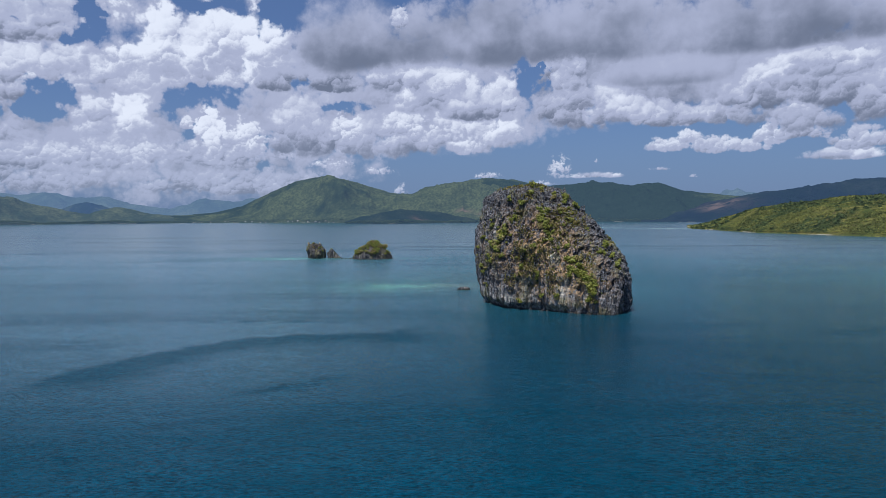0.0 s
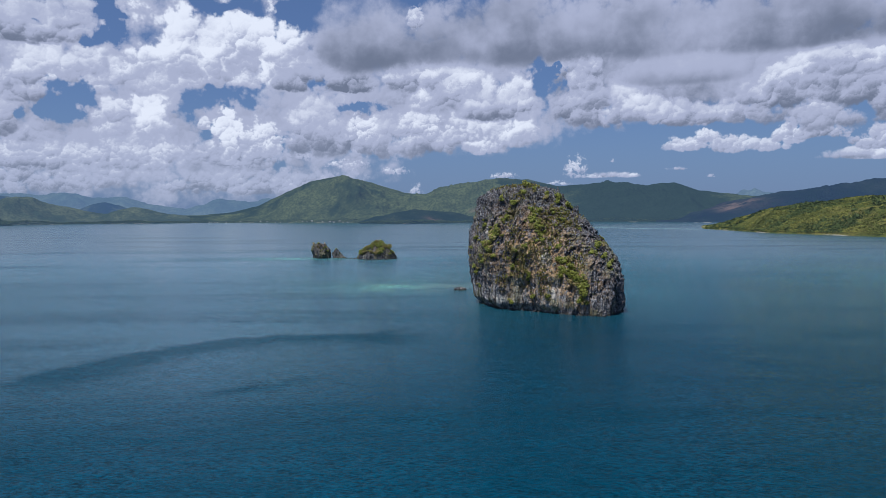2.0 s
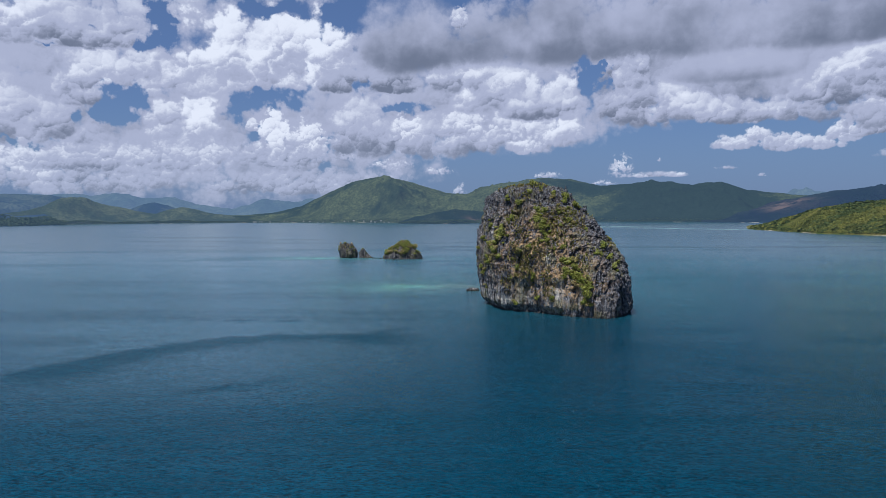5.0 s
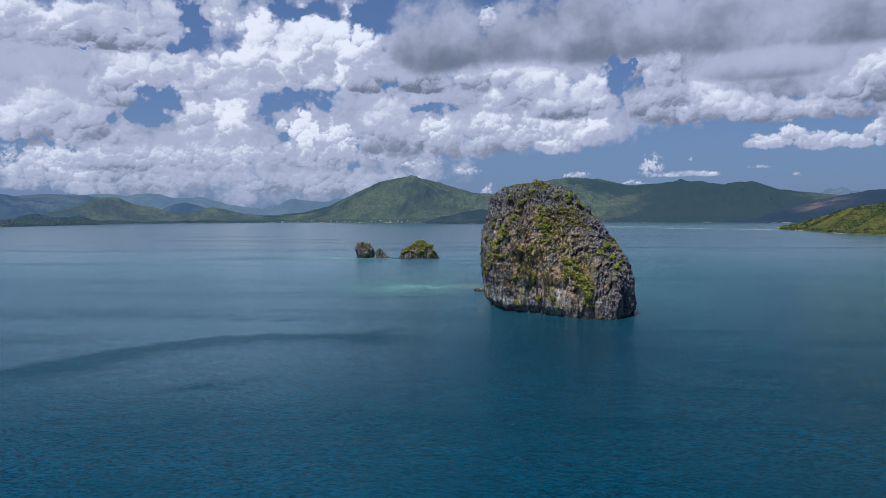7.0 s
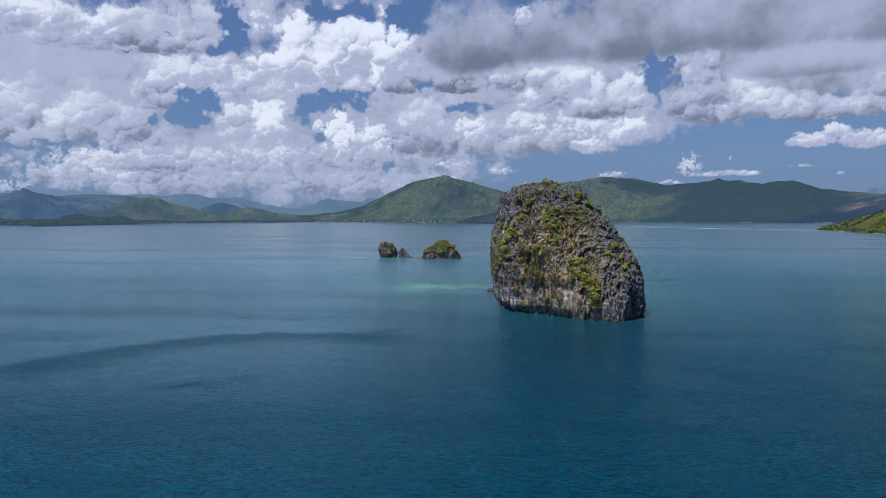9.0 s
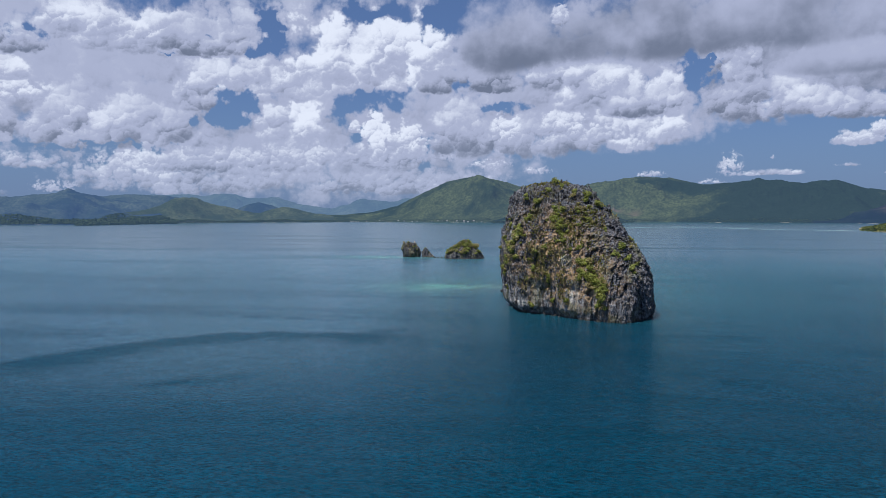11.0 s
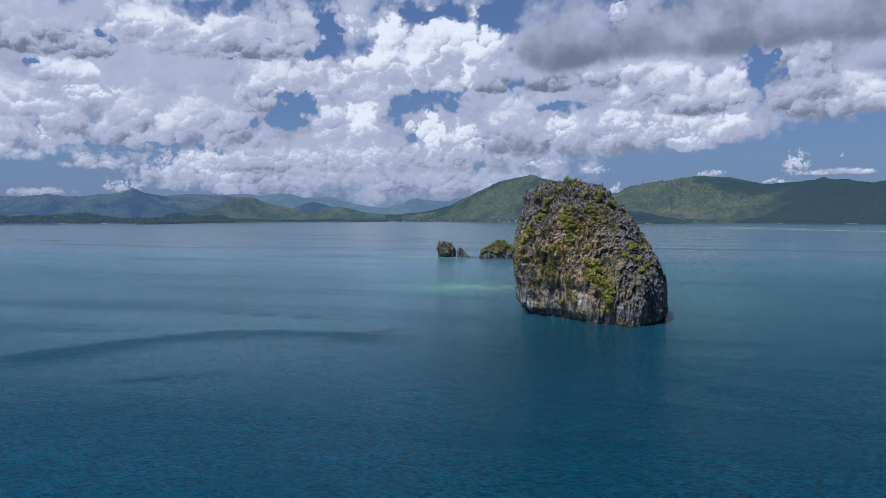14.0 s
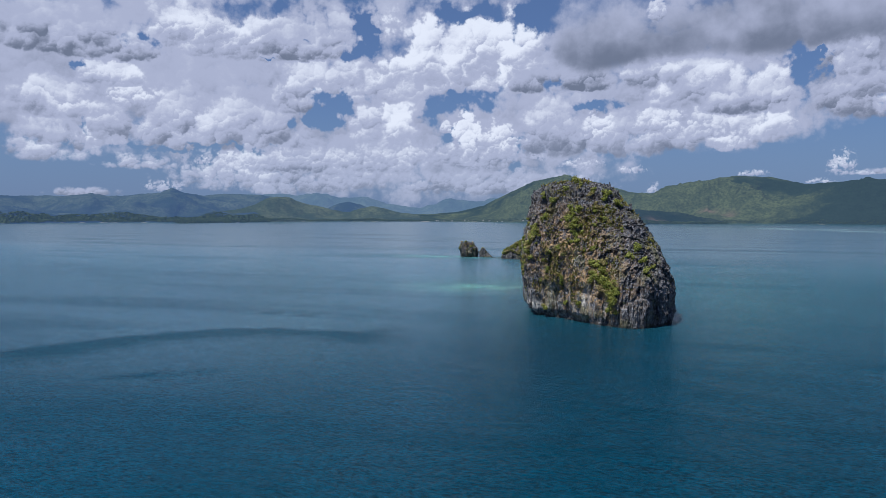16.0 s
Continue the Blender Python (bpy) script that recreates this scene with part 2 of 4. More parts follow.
clear = W.mix(W.math("SUBTRACT", 0.72, W.math("MULTIPLY", low, 0.40)), clear, (0.136, 0.214, 0.388))
bg_sky, bg_cloud, both = W.node("ShaderNodeBackground"), W.node("ShaderNodeBackground"), W.node("ShaderNodeMixShader")
W.put(bg_sky.inputs[0], clear)
W.put(bg_sky.inputs[1], 1.0)
W.put(bg_cloud.inputs[0], cloud)
W.put(both.inputs[0], cover)
W.put(both.inputs[1], bg_sky.outputs[0])
W.put(both.inputs[2], bg_cloud.outputs[0])
W.put(W.node("ShaderNodeOutputWorld").inputs[0], both.outputs[0])

sun = new("sun", bpy.data.lights.new("sun", "SUN"))
sun.data.energy, sun.data.angle, sun.data.color = 4.9, radians(0.5), (1.0, 0.95, 0.86)
ca, sa, ce, se = math.cos(radians(SUN_AZ)), math.sin(radians(SUN_AZ)), math.cos(radians(SUN_EL)), math.sin(radians(SUN_EL))
sun.matrix_world = look((-sa * ce * 900, ca * ce * 900, se * 900), (0, 0, 0))

# ---------------------------------------------------------------- materials
def material(name):
    m = bpy.data.materials.new(name)
    m.use_nodes = True
    t = Tree(m.node_tree)
    b = t.node("ShaderNodeBsdfPrincipled")
    out = t.node("ShaderNodeOutputMaterial")
    t.put(out.inputs[0], b.outputs[0])
    b.inputs["Roughness"].default_value = 0.9
    return m, t, b


def bump(t, b, height, strength, distance):
    n = t.node("ShaderNodeBump")
    t.put(n.inputs["Height"], height)
    t.put(n.inputs["Strength"], strength)
    t.put(n.inputs["Distance"], distance)
    t.put(b.inputs["Normal"], n.outputs[0])


def water_material():
    m, t, b = material("sea_water")
    p = t.node("ShaderNodeNewGeometry").outputs["Position"]
    # ripples, mostly across the wind
    turn = t.node("ShaderNodeMapping")
    t.put(turn.inputs[0], p)
    turn.inputs["Rotation"].default_value = (0, 0, radians(12))
    turn.inputs["Scale"].default_value = (0.6, 1.0, 1.0)
    r1 = t.noise(turn.outputs[0], 1.9, 3.0, 0.6, 0.4)
    r2 = t.noise(turn.outputs[0], 0.4, 5.0, 0.6, 0.3)
    flat = t.vec("MULTIPLY", p, (1, 1, 0))
    sep = t.node("ShaderNodeSeparateXYZ")
    t.put(sep.inputs[0], p)
    X, Y = sep.outputs[0], sep.outputs[1]

    def streak(x, y, turned, length, wide):
        """A soft line on the water, turned degrees from +x."""
        d = t.vec("SUBTRACT", flat, (x, y, 0))
        c, k = math.cos(radians(turned)), math.sin(radians(turned))
        along, across = t.vec("DOT_PRODUCT", d, (c / length, k / length, 0)), t.vec("DOT_PRODUCT", d, (-k / wide, c / wide, 0))
        return t.math("EXPONENT", t.math("MULTIPLY", t.math("MULTIPLY_ADD", along, along, t.math("MULTIPLY", across, across)), -1.0))

    # wind lines: a curved edge beyond which the water lies smoother
    wob = t.noise(flat, 0.03, 4.0, 0.6)
    ragged = t.noise(flat, 0.16, 6.0, 0.7)
    ring = t.math("ADD", t.vec("DISTANCE", flat, (-17.0, 110.5, 0)), t.math("MULTIPLY", t.math("SUBTRACT", wob, 0.5), 16.0))
    ring = t.math("ADD", ring, t.math("MULTIPLY", t.math("SUBTRACT", ragged, 0.5), 11.0))
    edge = t.math("MULTIPLY", t.math("ADD", t.math("MULTIPLY", t.step(ring, 18, 44), 0.35), t.math("MULTIPLY", t.step(ring, 34.0, 46.0), 0.65)), t.math("SUBTRACT", 1.0, t.step(ring, 51.0, 55.0)))
    edge = t.math("MULTIPLY", edge, t.math("MULTIPLY", t.step(Y, 98, 118), t.math("SUBTRACT", 1.0, t.step(X, -14, 6))))
    lines = t.total([streak(-27, 112, 38, 9, 2.6), streak(-14, 163, 60, 9, 3.5), t.math("MULTIPLY", streak(58, 133, -38, 18, 5), 0.7), t.math("MULTIPLY", streak(91, 163, 10, 14, 5), 0.9), streak(-50, 181, 0, 22, 3)])
    lines = t.math("MULTIPLY", lines, t.step(ragged, 0.36, 0.58))
    long = t.node("ShaderNodeMapping")
    t.put(long.inputs[0], flat)
    long.inputs["Rotation"].default_value = (0, 0, radians(6))
    long.inputs["Scale"].default_value = (0.16, 1.0, 1.0)
    bands = t.step(t.noise(long.outputs[0], 0.022, 7.0, 0.68, 0.6), 0.50, 0.62)
    ruffled = t.math("MAXIMUM", t.math("MAXIMUM", edge, lines), t.math("MULTIPLY", bands, t.math("MULTIPLY_ADD", t.step(Y, 450, 1400), -0.42, 0.55)))
    # reefs and sand bars under the surface
    reef = t.total([t.gauss(flat, -26, 268, 20, 17, 1.0), t.gauss(flat, -114, 450, 24, 13, .8), t.gauss(flat, -4, 272, 16, 12, .45), t.gauss(flat, -72, 446, 50, 16, .4), t.gauss(flat, -15, 300, 45, 45, .22)])
    reef = t.math("MULTIPLY", reef, t.step(t.noise(flat, 0.09, 6.0, 0.65), 0.22, 0.66))
    # paler into the distance: sky reflection put into the base colour
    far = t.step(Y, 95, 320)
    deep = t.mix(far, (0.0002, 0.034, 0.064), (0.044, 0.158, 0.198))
    deep = t.mix(t.noise(flat, 0.012, 3.0), deep, (0.0015, 0.038, 0.066))
    # on the left the bright clouds' reflection is mixed into the colour
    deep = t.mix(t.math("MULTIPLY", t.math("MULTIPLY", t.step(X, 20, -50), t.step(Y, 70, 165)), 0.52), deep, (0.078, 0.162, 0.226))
    # ruffled water mirrors less sky; that darkening is put into the colour
    deep = t.mix(t.math("MULTIPLY", ruffled, 0.75), deep, (0.0003, 0.036, 0.064))
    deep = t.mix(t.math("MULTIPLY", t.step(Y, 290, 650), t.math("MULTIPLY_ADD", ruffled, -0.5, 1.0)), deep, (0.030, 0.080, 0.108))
    # near right: the rock's reflection and shade, darkened into the water colour
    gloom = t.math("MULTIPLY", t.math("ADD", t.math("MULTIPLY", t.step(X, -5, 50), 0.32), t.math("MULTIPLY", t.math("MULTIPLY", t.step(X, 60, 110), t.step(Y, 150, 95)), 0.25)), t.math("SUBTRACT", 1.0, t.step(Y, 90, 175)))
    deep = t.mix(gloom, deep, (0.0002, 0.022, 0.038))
    deep = t.mix(t.gauss(flat, 33, 162, 18, 38, 0.68), deep, (0.0003, 0.028, 0.050))     # the tall rock's dark reflection, painted into the water colour
    col = t.mix(reef, deep, t.mix(t.step(X, -22, 4), (0.100, 0.250, 0.222), (0.130, 0.190, 0.160)))
    bars = t.total([streak(330, 1430, 127, 190, 26), streak(120, 1640, 165, 130, 22), streak(250, 1700, 170, 120, 25)])
    bars = t.math("MULTIPLY", bars, t.step(t.noise(long.outputs[0], 0.05, 5.0, 0.6), 0.42, 0.58), clamp=True)
    col = t.mix(bars, col, (0.34, 0.50, 0.46))
    # small wind ripples: their lit and dark sides, painted into colour and gloss
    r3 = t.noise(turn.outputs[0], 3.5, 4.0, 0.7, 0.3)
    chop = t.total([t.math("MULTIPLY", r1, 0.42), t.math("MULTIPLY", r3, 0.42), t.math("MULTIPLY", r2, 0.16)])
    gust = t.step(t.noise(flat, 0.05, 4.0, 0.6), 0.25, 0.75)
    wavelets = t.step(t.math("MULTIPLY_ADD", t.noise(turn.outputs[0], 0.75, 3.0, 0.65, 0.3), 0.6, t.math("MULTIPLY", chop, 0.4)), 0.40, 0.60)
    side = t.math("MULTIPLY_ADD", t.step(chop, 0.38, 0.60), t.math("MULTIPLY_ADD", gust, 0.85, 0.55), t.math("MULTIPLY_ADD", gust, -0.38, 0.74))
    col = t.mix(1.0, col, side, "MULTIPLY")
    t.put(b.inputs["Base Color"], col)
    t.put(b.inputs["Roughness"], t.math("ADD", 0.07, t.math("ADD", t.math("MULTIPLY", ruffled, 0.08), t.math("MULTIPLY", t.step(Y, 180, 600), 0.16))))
    b.inputs["IOR"].default_value = 1.333
    # reflectivity by place: weak near and far, stronger at the left
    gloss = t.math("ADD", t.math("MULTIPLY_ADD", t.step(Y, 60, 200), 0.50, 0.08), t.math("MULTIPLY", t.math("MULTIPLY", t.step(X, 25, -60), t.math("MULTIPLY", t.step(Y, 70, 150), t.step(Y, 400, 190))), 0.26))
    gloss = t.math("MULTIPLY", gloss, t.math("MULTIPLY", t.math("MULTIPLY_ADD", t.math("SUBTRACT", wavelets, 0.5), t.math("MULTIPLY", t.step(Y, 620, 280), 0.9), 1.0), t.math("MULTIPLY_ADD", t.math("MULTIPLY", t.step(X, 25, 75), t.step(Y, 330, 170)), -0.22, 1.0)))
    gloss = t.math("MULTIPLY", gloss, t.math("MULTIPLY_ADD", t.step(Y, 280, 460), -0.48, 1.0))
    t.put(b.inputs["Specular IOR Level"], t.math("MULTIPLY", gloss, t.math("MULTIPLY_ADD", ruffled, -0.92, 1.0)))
    waves = t.total([t.math("MULTIPLY", r1, 0.6), t.math("MULTIPLY", r2, 1.15), t.math("MULTIPLY", r3, 0.5)])
    bump(t, b, t.math("MULTIPLY", waves, t.math("ADD", t.math("MULTIPLY_ADD", t.step(Y, 260, 700), -0.86, 0.9), t.math("MULTIPLY", ruffled, 0.6))), 1.0, 0.36)
    return m


def rock_material(name, tone=1.0, pale=1.0, falls=(), rust=1.0):
    """Grey karst limestone: weathered crust darkened for shade in its holes, vertical drip streaks, ochre stains and
    mossy growth.
    """
    m, t, b = material(name)
    p = t.node("ShaderNodeTexCoord").outputs["Object"]
    sep = t.node("ShaderNodeSeparateXYZ")
    t.put(sep.inputs[0], p)
    xz = t.node("ShaderNodeCombineXYZ")
    t.put(xz.inputs[0], sep.outputs[0])
    t.put(xz.inputs[1], sep.outputs[2])
    tall = t.vec("MULTIPLY", p, (1, 1, 0.16))
    fine = t.math("ADD", t.math("MULTIPLY", t.noise(p, 1.7, 9.0, 0.72), 0.55), t.math("MULTIPLY", t.noise(t.vec("MULTIPLY", p, (1, 1, 0.22)), 2.6, 8.0, 0.7), 0.45))
    mid = t.noise(p, 0.28, 5.0, 0.6)
    drip = t.noise(tall, 1.1, 9.0, 0.70, 0.3)
    # crust tone; the dark end also paints the shade of holes and cracks
    col = t.mix(t.step(fine, 0.43, 0.61), (0.020 * tone, 0.022 * tone, 0.030 * tone), (0.25 * tone, 0.26 * tone, 0.295 * tone))
    # pale flowstone low down, where the walls are sheer
    foot = t.math("SUBTRACT", 1.0, t.step(t.math("ADD", sep.outputs[2], t.math("MULTIPLY", mid, 9.0)), 8.0, 17.0))
    col = t.mix(t.math("MULTIPLY", t.math("MULTIPLY", t.step(drip, 0.46, 0.60), foot), t.math("SUBTRACT", 0.85, t.math("MULTIPLY", t.step(sep.outputs[0], 3.0, 16.0), 0.55))), col, (0.42 * pale, 0.415 * pale, 0.41 * pale))
    col = t.mix(t.math("MULTIPLY", t.step(drip, 0.56, 0.66), 0.5), col, (0.28 * pale, 0.275 * pale, 0.27 * pale))
    col = t.mix(t.math("MULTIPLY", t.math("SUBTRACT", 1.0, t.step(drip, 0.36, 0.47)), 0.8), col, (0.020, 0.022, 0.030))
    # ochre stain in the middle of the face
    zone = t.total([t.gauss(xz.outputs[0], -4, 16, 11, 11), t.gauss(xz.outputs[0], 6, 9, 8, 7, .7), 0.03])
    zone = t.math("MULTIPLY", zone, rust * 1.15)
    ochre = t.math("MULTIPLY", t.step(mid, 0.36, 0.52), t.step(t.noise(p, 0.8, 6.0, 0.68), 0.40, 0.56))
    col = t.mix(t.math("MULTIPLY", ochre, zone, clamp=True), col, (0.50, 0.335, 0.185))
    white = t.math("MULTIPLY", t.step(t.noise(tall, 0.35, 3.0, 0.5), 0.60, 0.68), t.step(drip, 0.47, 0.58))
    col = t.mix(t.math("MULTIPLY", white, 0.6), col, (0.50, 0.47, 0.43))
    fall = t.math("MULTIPLY", t.total([t.gauss(xz.outputs[0], *c) for c in falls]), t.step(drip, 0.40, 0.55)) if falls else 0.0
    col = t.mix(fall, col, (0.62, 0.58, 0.52))
    moss = t.math("MULTIPLY", t.step(t.noise(p, 0.20, 6.0, 0.65, 0.4), 0.50, 0.62), t.step(fine, 0.38, 0.56))
    col = t.mix(t.math("MULTIPLY", moss, 0.55), col, (0.17, 0.165, 0.045))
    # dark waterline band: tidal stain and the notch's shade, both painted in
    foot_dark = t.math("SUBTRACT", 1.0, t.step(t.math("ADD", sep.outputs[2], t.math("MULTIPLY", fine, 1.2)), 0.7, 1.4))
    col = t.mix(t.math("MULTIPLY", foot_dark, 0.8), col, (0.020, 0.020, 0.018))
    t.put(b.inputs["Base Color"], col)
    b.inputs["Roughness"].default_value = 0.95
    b.inputs["Specular IOR Level"].default_value = 0.2
    h = t.math("ADD", t.math("MULTIPLY", fine, 0.8), t.math("MULTIPLY", t.voronoi(t.vec("MULTIPLY", p, (1, 1, 0.22)), 1.1, 4.0), 0.9))
    bump(t, b, h, 1.0, 0.8)
    return m


def leaf_material(name, dark, bright):
    m, t, b = material(name)
    g = t.node("ShaderNodeNewGeometry")
    rnd = t.node("ShaderNodeObjectInfo").outputs["Random"]
    col = t.mix(g.outputs["Random Per Island"], dark, bright)
    col = t.mix(t.math("MULTIPLY", rnd, 0.45), col, (0.20, 0.19, 0.03))
    t.put(b.inputs["Base Color"], col)
    b.inputs["Roughness"].default_value = 0.6
    b.inputs["Transmission Weight"].default_value = 0.0
    b.inputs["Subsurface Weight"].default_value = 0.0
    return m


def hill_material(name, forest, grass, air, dry=0.0, grain=1.0, fields=(), sun_patches=(), woods=0.0, relief=18.0):
    """Forested slopes; air: the light that the air between adds to this far backdrop."""
    m, t, b = material(name)
    p = t.node("ShaderNodeNewGeometry").outputs["Position"]
    big = t.noise(p, 0.0035 * grain, 6.0, 0.6, 0.3)
    mid = t.noise(p, 0.016 * grain, 6.0, 0.65)
    crown = t.noise(p, 0.085 * grain, 6.0, 0.75)
    # sunlit and cloud-shaded slopes go into the forest-to-grass colour
    cut = t.total([t.math("SUBTRACT", big, woods)] + [t.gauss(p, *g) for g in sun_patches])
    ribs = t.noise(t.vec("MULTIPLY", p, (1.0, 0.45, 0.6)), 0.012 * grain, 7.0, 0.65, 0.5)
    cut = t.math("ADD", cut, t.math("MULTIPLY", t.math("SUBTRACT", ribs, 0.5), 0.45))
    col = t.mix(t.step(cut, 0.40, 0.62), forest, grass)
    # darker where the mid and crown noises are low
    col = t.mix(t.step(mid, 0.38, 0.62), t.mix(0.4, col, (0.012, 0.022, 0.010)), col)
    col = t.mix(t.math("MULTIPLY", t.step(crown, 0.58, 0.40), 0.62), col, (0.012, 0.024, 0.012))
    if dry:
        col = t.mix(t.math("MULTIPLY", t.step(t.noise(p, 0.008, 5.0, 0.6), 0.57, 0.66), dry), col, (0.22, 0.15, 0.085))
    for x, y, rx, ry in fields:
        col = t.mix(t.math("MULTIPLY", t.gauss(p, x, y, rx, ry), t.step(mid, 0.35, 0.6)), col, (0.135, 0.098, 0.068))
    zz = t.node("ShaderNodeSeparateXYZ")
    t.put(zz.inputs[0], p)
    beach = t.math("MULTIPLY", t.math("SUBTRACT", 1.0, t.step(zz.outputs[2], 0.6, 1.3)), t.step(t.noise(p, 0.012, 3.0), 0.54, 0.60))
    col = t.mix(beach, col, (0.33, 0.29, 0.22))
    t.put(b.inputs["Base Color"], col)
    b.inputs["Roughness"].default_value = 1.0
    b.inputs["Specular IOR Level"].default_value = 0.0
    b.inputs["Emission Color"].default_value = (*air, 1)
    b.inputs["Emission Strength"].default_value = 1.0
    bump(t, b, t.math("ADD", mid, t.math("MULTIPLY", crown, 0.4)), 1.0, relief / grain)
    return m


def plain(name, colour, rough=0.8):
    m, t, b = material(name)
    p = t.node("ShaderNodeTexCoord").outputs["Object"]
    t.put(b.inputs["Base Color"], t.mix(t.noise(p, 0.8, 5.0), tuple(c * 0.7 for c in colour), tuple(min(1, c * 1.25) for c in colour)))
    b.inputs["Roughness"].default_value = rough
    return m


WATER = water_material()
FALLS = [(-0.8, 15.4, 1.5, 2.4), (-12.5, 3.0, 2.5, 1.5), (2.0, 5.0, 1.5, 3.0), (-7.0, 5.0, 1.2, 2.5)]     # white flowstone curtains
ROCK = rock_material("limestone", 0.97, falls=FALLS)
ROCK_DARK = rock_material("dark_limestone", 0.58, 0.38, rust=0.15)
LEAF = leaf_material("shrub_leaves", (0.065, 0.098, 0.011), (0.30, 0.315, 0.036))
DRY = leaf_material("dry_scrub", (0.09, 0.08, 0.022), (0.40, 0.30, 0.12))
BARK = plain("grey_bark", (0.14, 0.11, 0.08))
FIELDS = [(105, 2990, 26, 26), (30, 3030, 30, 22), (960, 2600, 60, 50)]     # cleared, dry slopes
SUN_PATCHES = [(-760, 3180, 330, 330, .14), (-480, 3350, 160, 200, .14), (130, 3080, 300, 200, .34), (-60, 3150, 120, 120, .16), (680, 2980, 300, 500, -.30)]     # sunlit slopes painted brighter; the negative one is a cloud-shaded flank
HILL = hill_material("forest_hills", (0.018, 0.031, 0.018), (0.082, 0.098, 0.042), (0.028, 0.047, 0.086), fields=FIELDS, sun_patches=SUN_PATCHES, woods=0.03)
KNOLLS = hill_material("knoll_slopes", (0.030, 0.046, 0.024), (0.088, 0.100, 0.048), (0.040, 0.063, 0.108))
# darker forest tones carry the cloud shade lying on the foothill
SHADED_FOOTHILL = hill_material("shaded_foothill", (0.016, 0.027, 0.020), (0.045, 0.055, 0.030), (0.022, 0.040, 0.080), woods=0.06, fields=[(-120, 2560, 34, 30)])
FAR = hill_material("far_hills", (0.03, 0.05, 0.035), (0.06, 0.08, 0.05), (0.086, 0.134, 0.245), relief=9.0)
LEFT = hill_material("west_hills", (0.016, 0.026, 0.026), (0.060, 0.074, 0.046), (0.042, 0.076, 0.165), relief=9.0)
# the east ridge's cloud shade is put into these darker colours
SHADED_RIDGE = hill_material("shaded_east_hills", (0.012, 0.020, 0.018), (0.026, 0.036, 0.026), (0.020, 0.037, 0.092), fields=[(985, 2640, 70, 130), (930, 2560, 40, 60)])
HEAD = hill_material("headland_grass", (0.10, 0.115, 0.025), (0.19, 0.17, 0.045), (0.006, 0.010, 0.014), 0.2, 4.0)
WALLS = plain("white_wall", (0.38, 0.37, 0.35))
ROOF = plain("pale_roof", (0.36, 0.37, 0.39), 0.7)

# ---------------------------------------------------------------- geometry helpers
RNG = np.random.default_rng(7)
TABLE = RNG.random(4096) * 2 - 1


def vnoise(p):
    """Smooth noise in -1..1 at points p (N, 3)."""
    i = np.floor(p).astype(np.int64)
    f = p - i
    u = f * f * f * (f * (f * 6 - 15) + 10)
    out = np.zeros(len(p))
    for dx in (0, 1):
        for dy in (0, 1):
            for dz in (0, 1):
                h = ((i[:, 0] + dx) * 73856093) ^ ((i[:, 1] + dy) * 19349663) ^ ((i[:, 2] + dz) * 83492791)
                h = (h ^ (h >> 13)) & 4095
                w = (u[:, 0] if dx else 1 - u[:, 0]) * (u[:, 1] if dy else 1 - u[:, 1]) * (u[:, 2] if dz else 1 - u[:, 2])
                out += w * TABLE[h]
    return out


def fbm(p, octaves=5, rough=0.5, ridged=False):
    out, a, s = np.zeros(len(p)), 1.0, 0.0
    for k in range(octaves):
        n = vnoise(p * 2.03 ** k + 17.3 * k)
        out += a * (1 - 2 * np.abs(n) if ridged else n)
        s += a
        a *= rough
    return out / s


def mesh_from(name, verts, faces, mat, smooth=False):
    me = bpy.data.meshes.new(name)
    verts, faces = np.asarray(verts, np.float32), np.asarray(faces, np.int32)
    n, k = faces.shape
    me.vertices.add(len(verts))
    me.vertices.foreach_set("co", verts.ravel())
    me.loops.add(n * k)
    me.loops.foreach_set("vertex_index", faces.ravel())
    me.polygons.add(n)
    me.polygons.foreach_set("loop_start", np.arange(0, n * k, k, dtype=np.int32))
    if smooth:
        me.polygons.foreach_set("use_smooth", np.ones(n, bool))
    me.materials.append(mat)
    me.update(calc_edges=True)
    me.validate()
    return me


def grid_faces(rows, cols, closed=False):
    """Quads of a grid of rows x cols points; closed: the last column meets the first."""
    r, c = np.meshgrid(np.arange(rows - 1), np.arange(cols if closed else cols - 1), indexing="ij")
    a, b = (r * cols + c).ravel(), (r * cols + (c + 1) % cols).ravel()
    return np.stack([a, b, b + cols, a + cols], 1)


def part(name, bm, mat, parent=None, label=""):
    me = bpy.data.meshes.new(name)
    bm.to_mesh(me)
    bm.free()
    me.materials.append(mat)
    ob = new(name, me)
    ob.parent = parent
    return tagged(ob, label)


# ---------------------------------------------------------------- sea
def sea():
    ring = np.concatenate([np.linspace(0, 400, 21)[1:], [600, 900, 1400, 2200, 3400, 4970]])
    n = 96
    a = np.linspace(0, 2 * np.pi, n, endpoint=False)
    v = np.stack([np.outer(ring, np.cos(a)), np.outer(ring, np.sin(a)), np.zeros((len(ring), n))], -1).reshape(-1, 3)
    f = grid_faces(len(ring), n, True)
    me = mesh_from("sea", np.vstack([v, [[0, 0, 0]]]), f, WATER)
    bm = bmesh.new()
    bm.from_mesh(me)
    bm.verts.ensure_lookup_table()
    for k in range(n):
        bm.faces.new((bm.verts[k], bm.verts[(k + 1) % n], bm.verts[len(v)]))
    bmesh.ops.recalc_face_normals(bm, faces=bm.faces)
    if bm.faces[0].normal.z < 0:
        bmesh.ops.reverse_faces(bm, faces=bm.faces)
    bm.to_mesh(me)
    bm.free()
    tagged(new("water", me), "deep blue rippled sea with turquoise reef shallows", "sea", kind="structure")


sea()

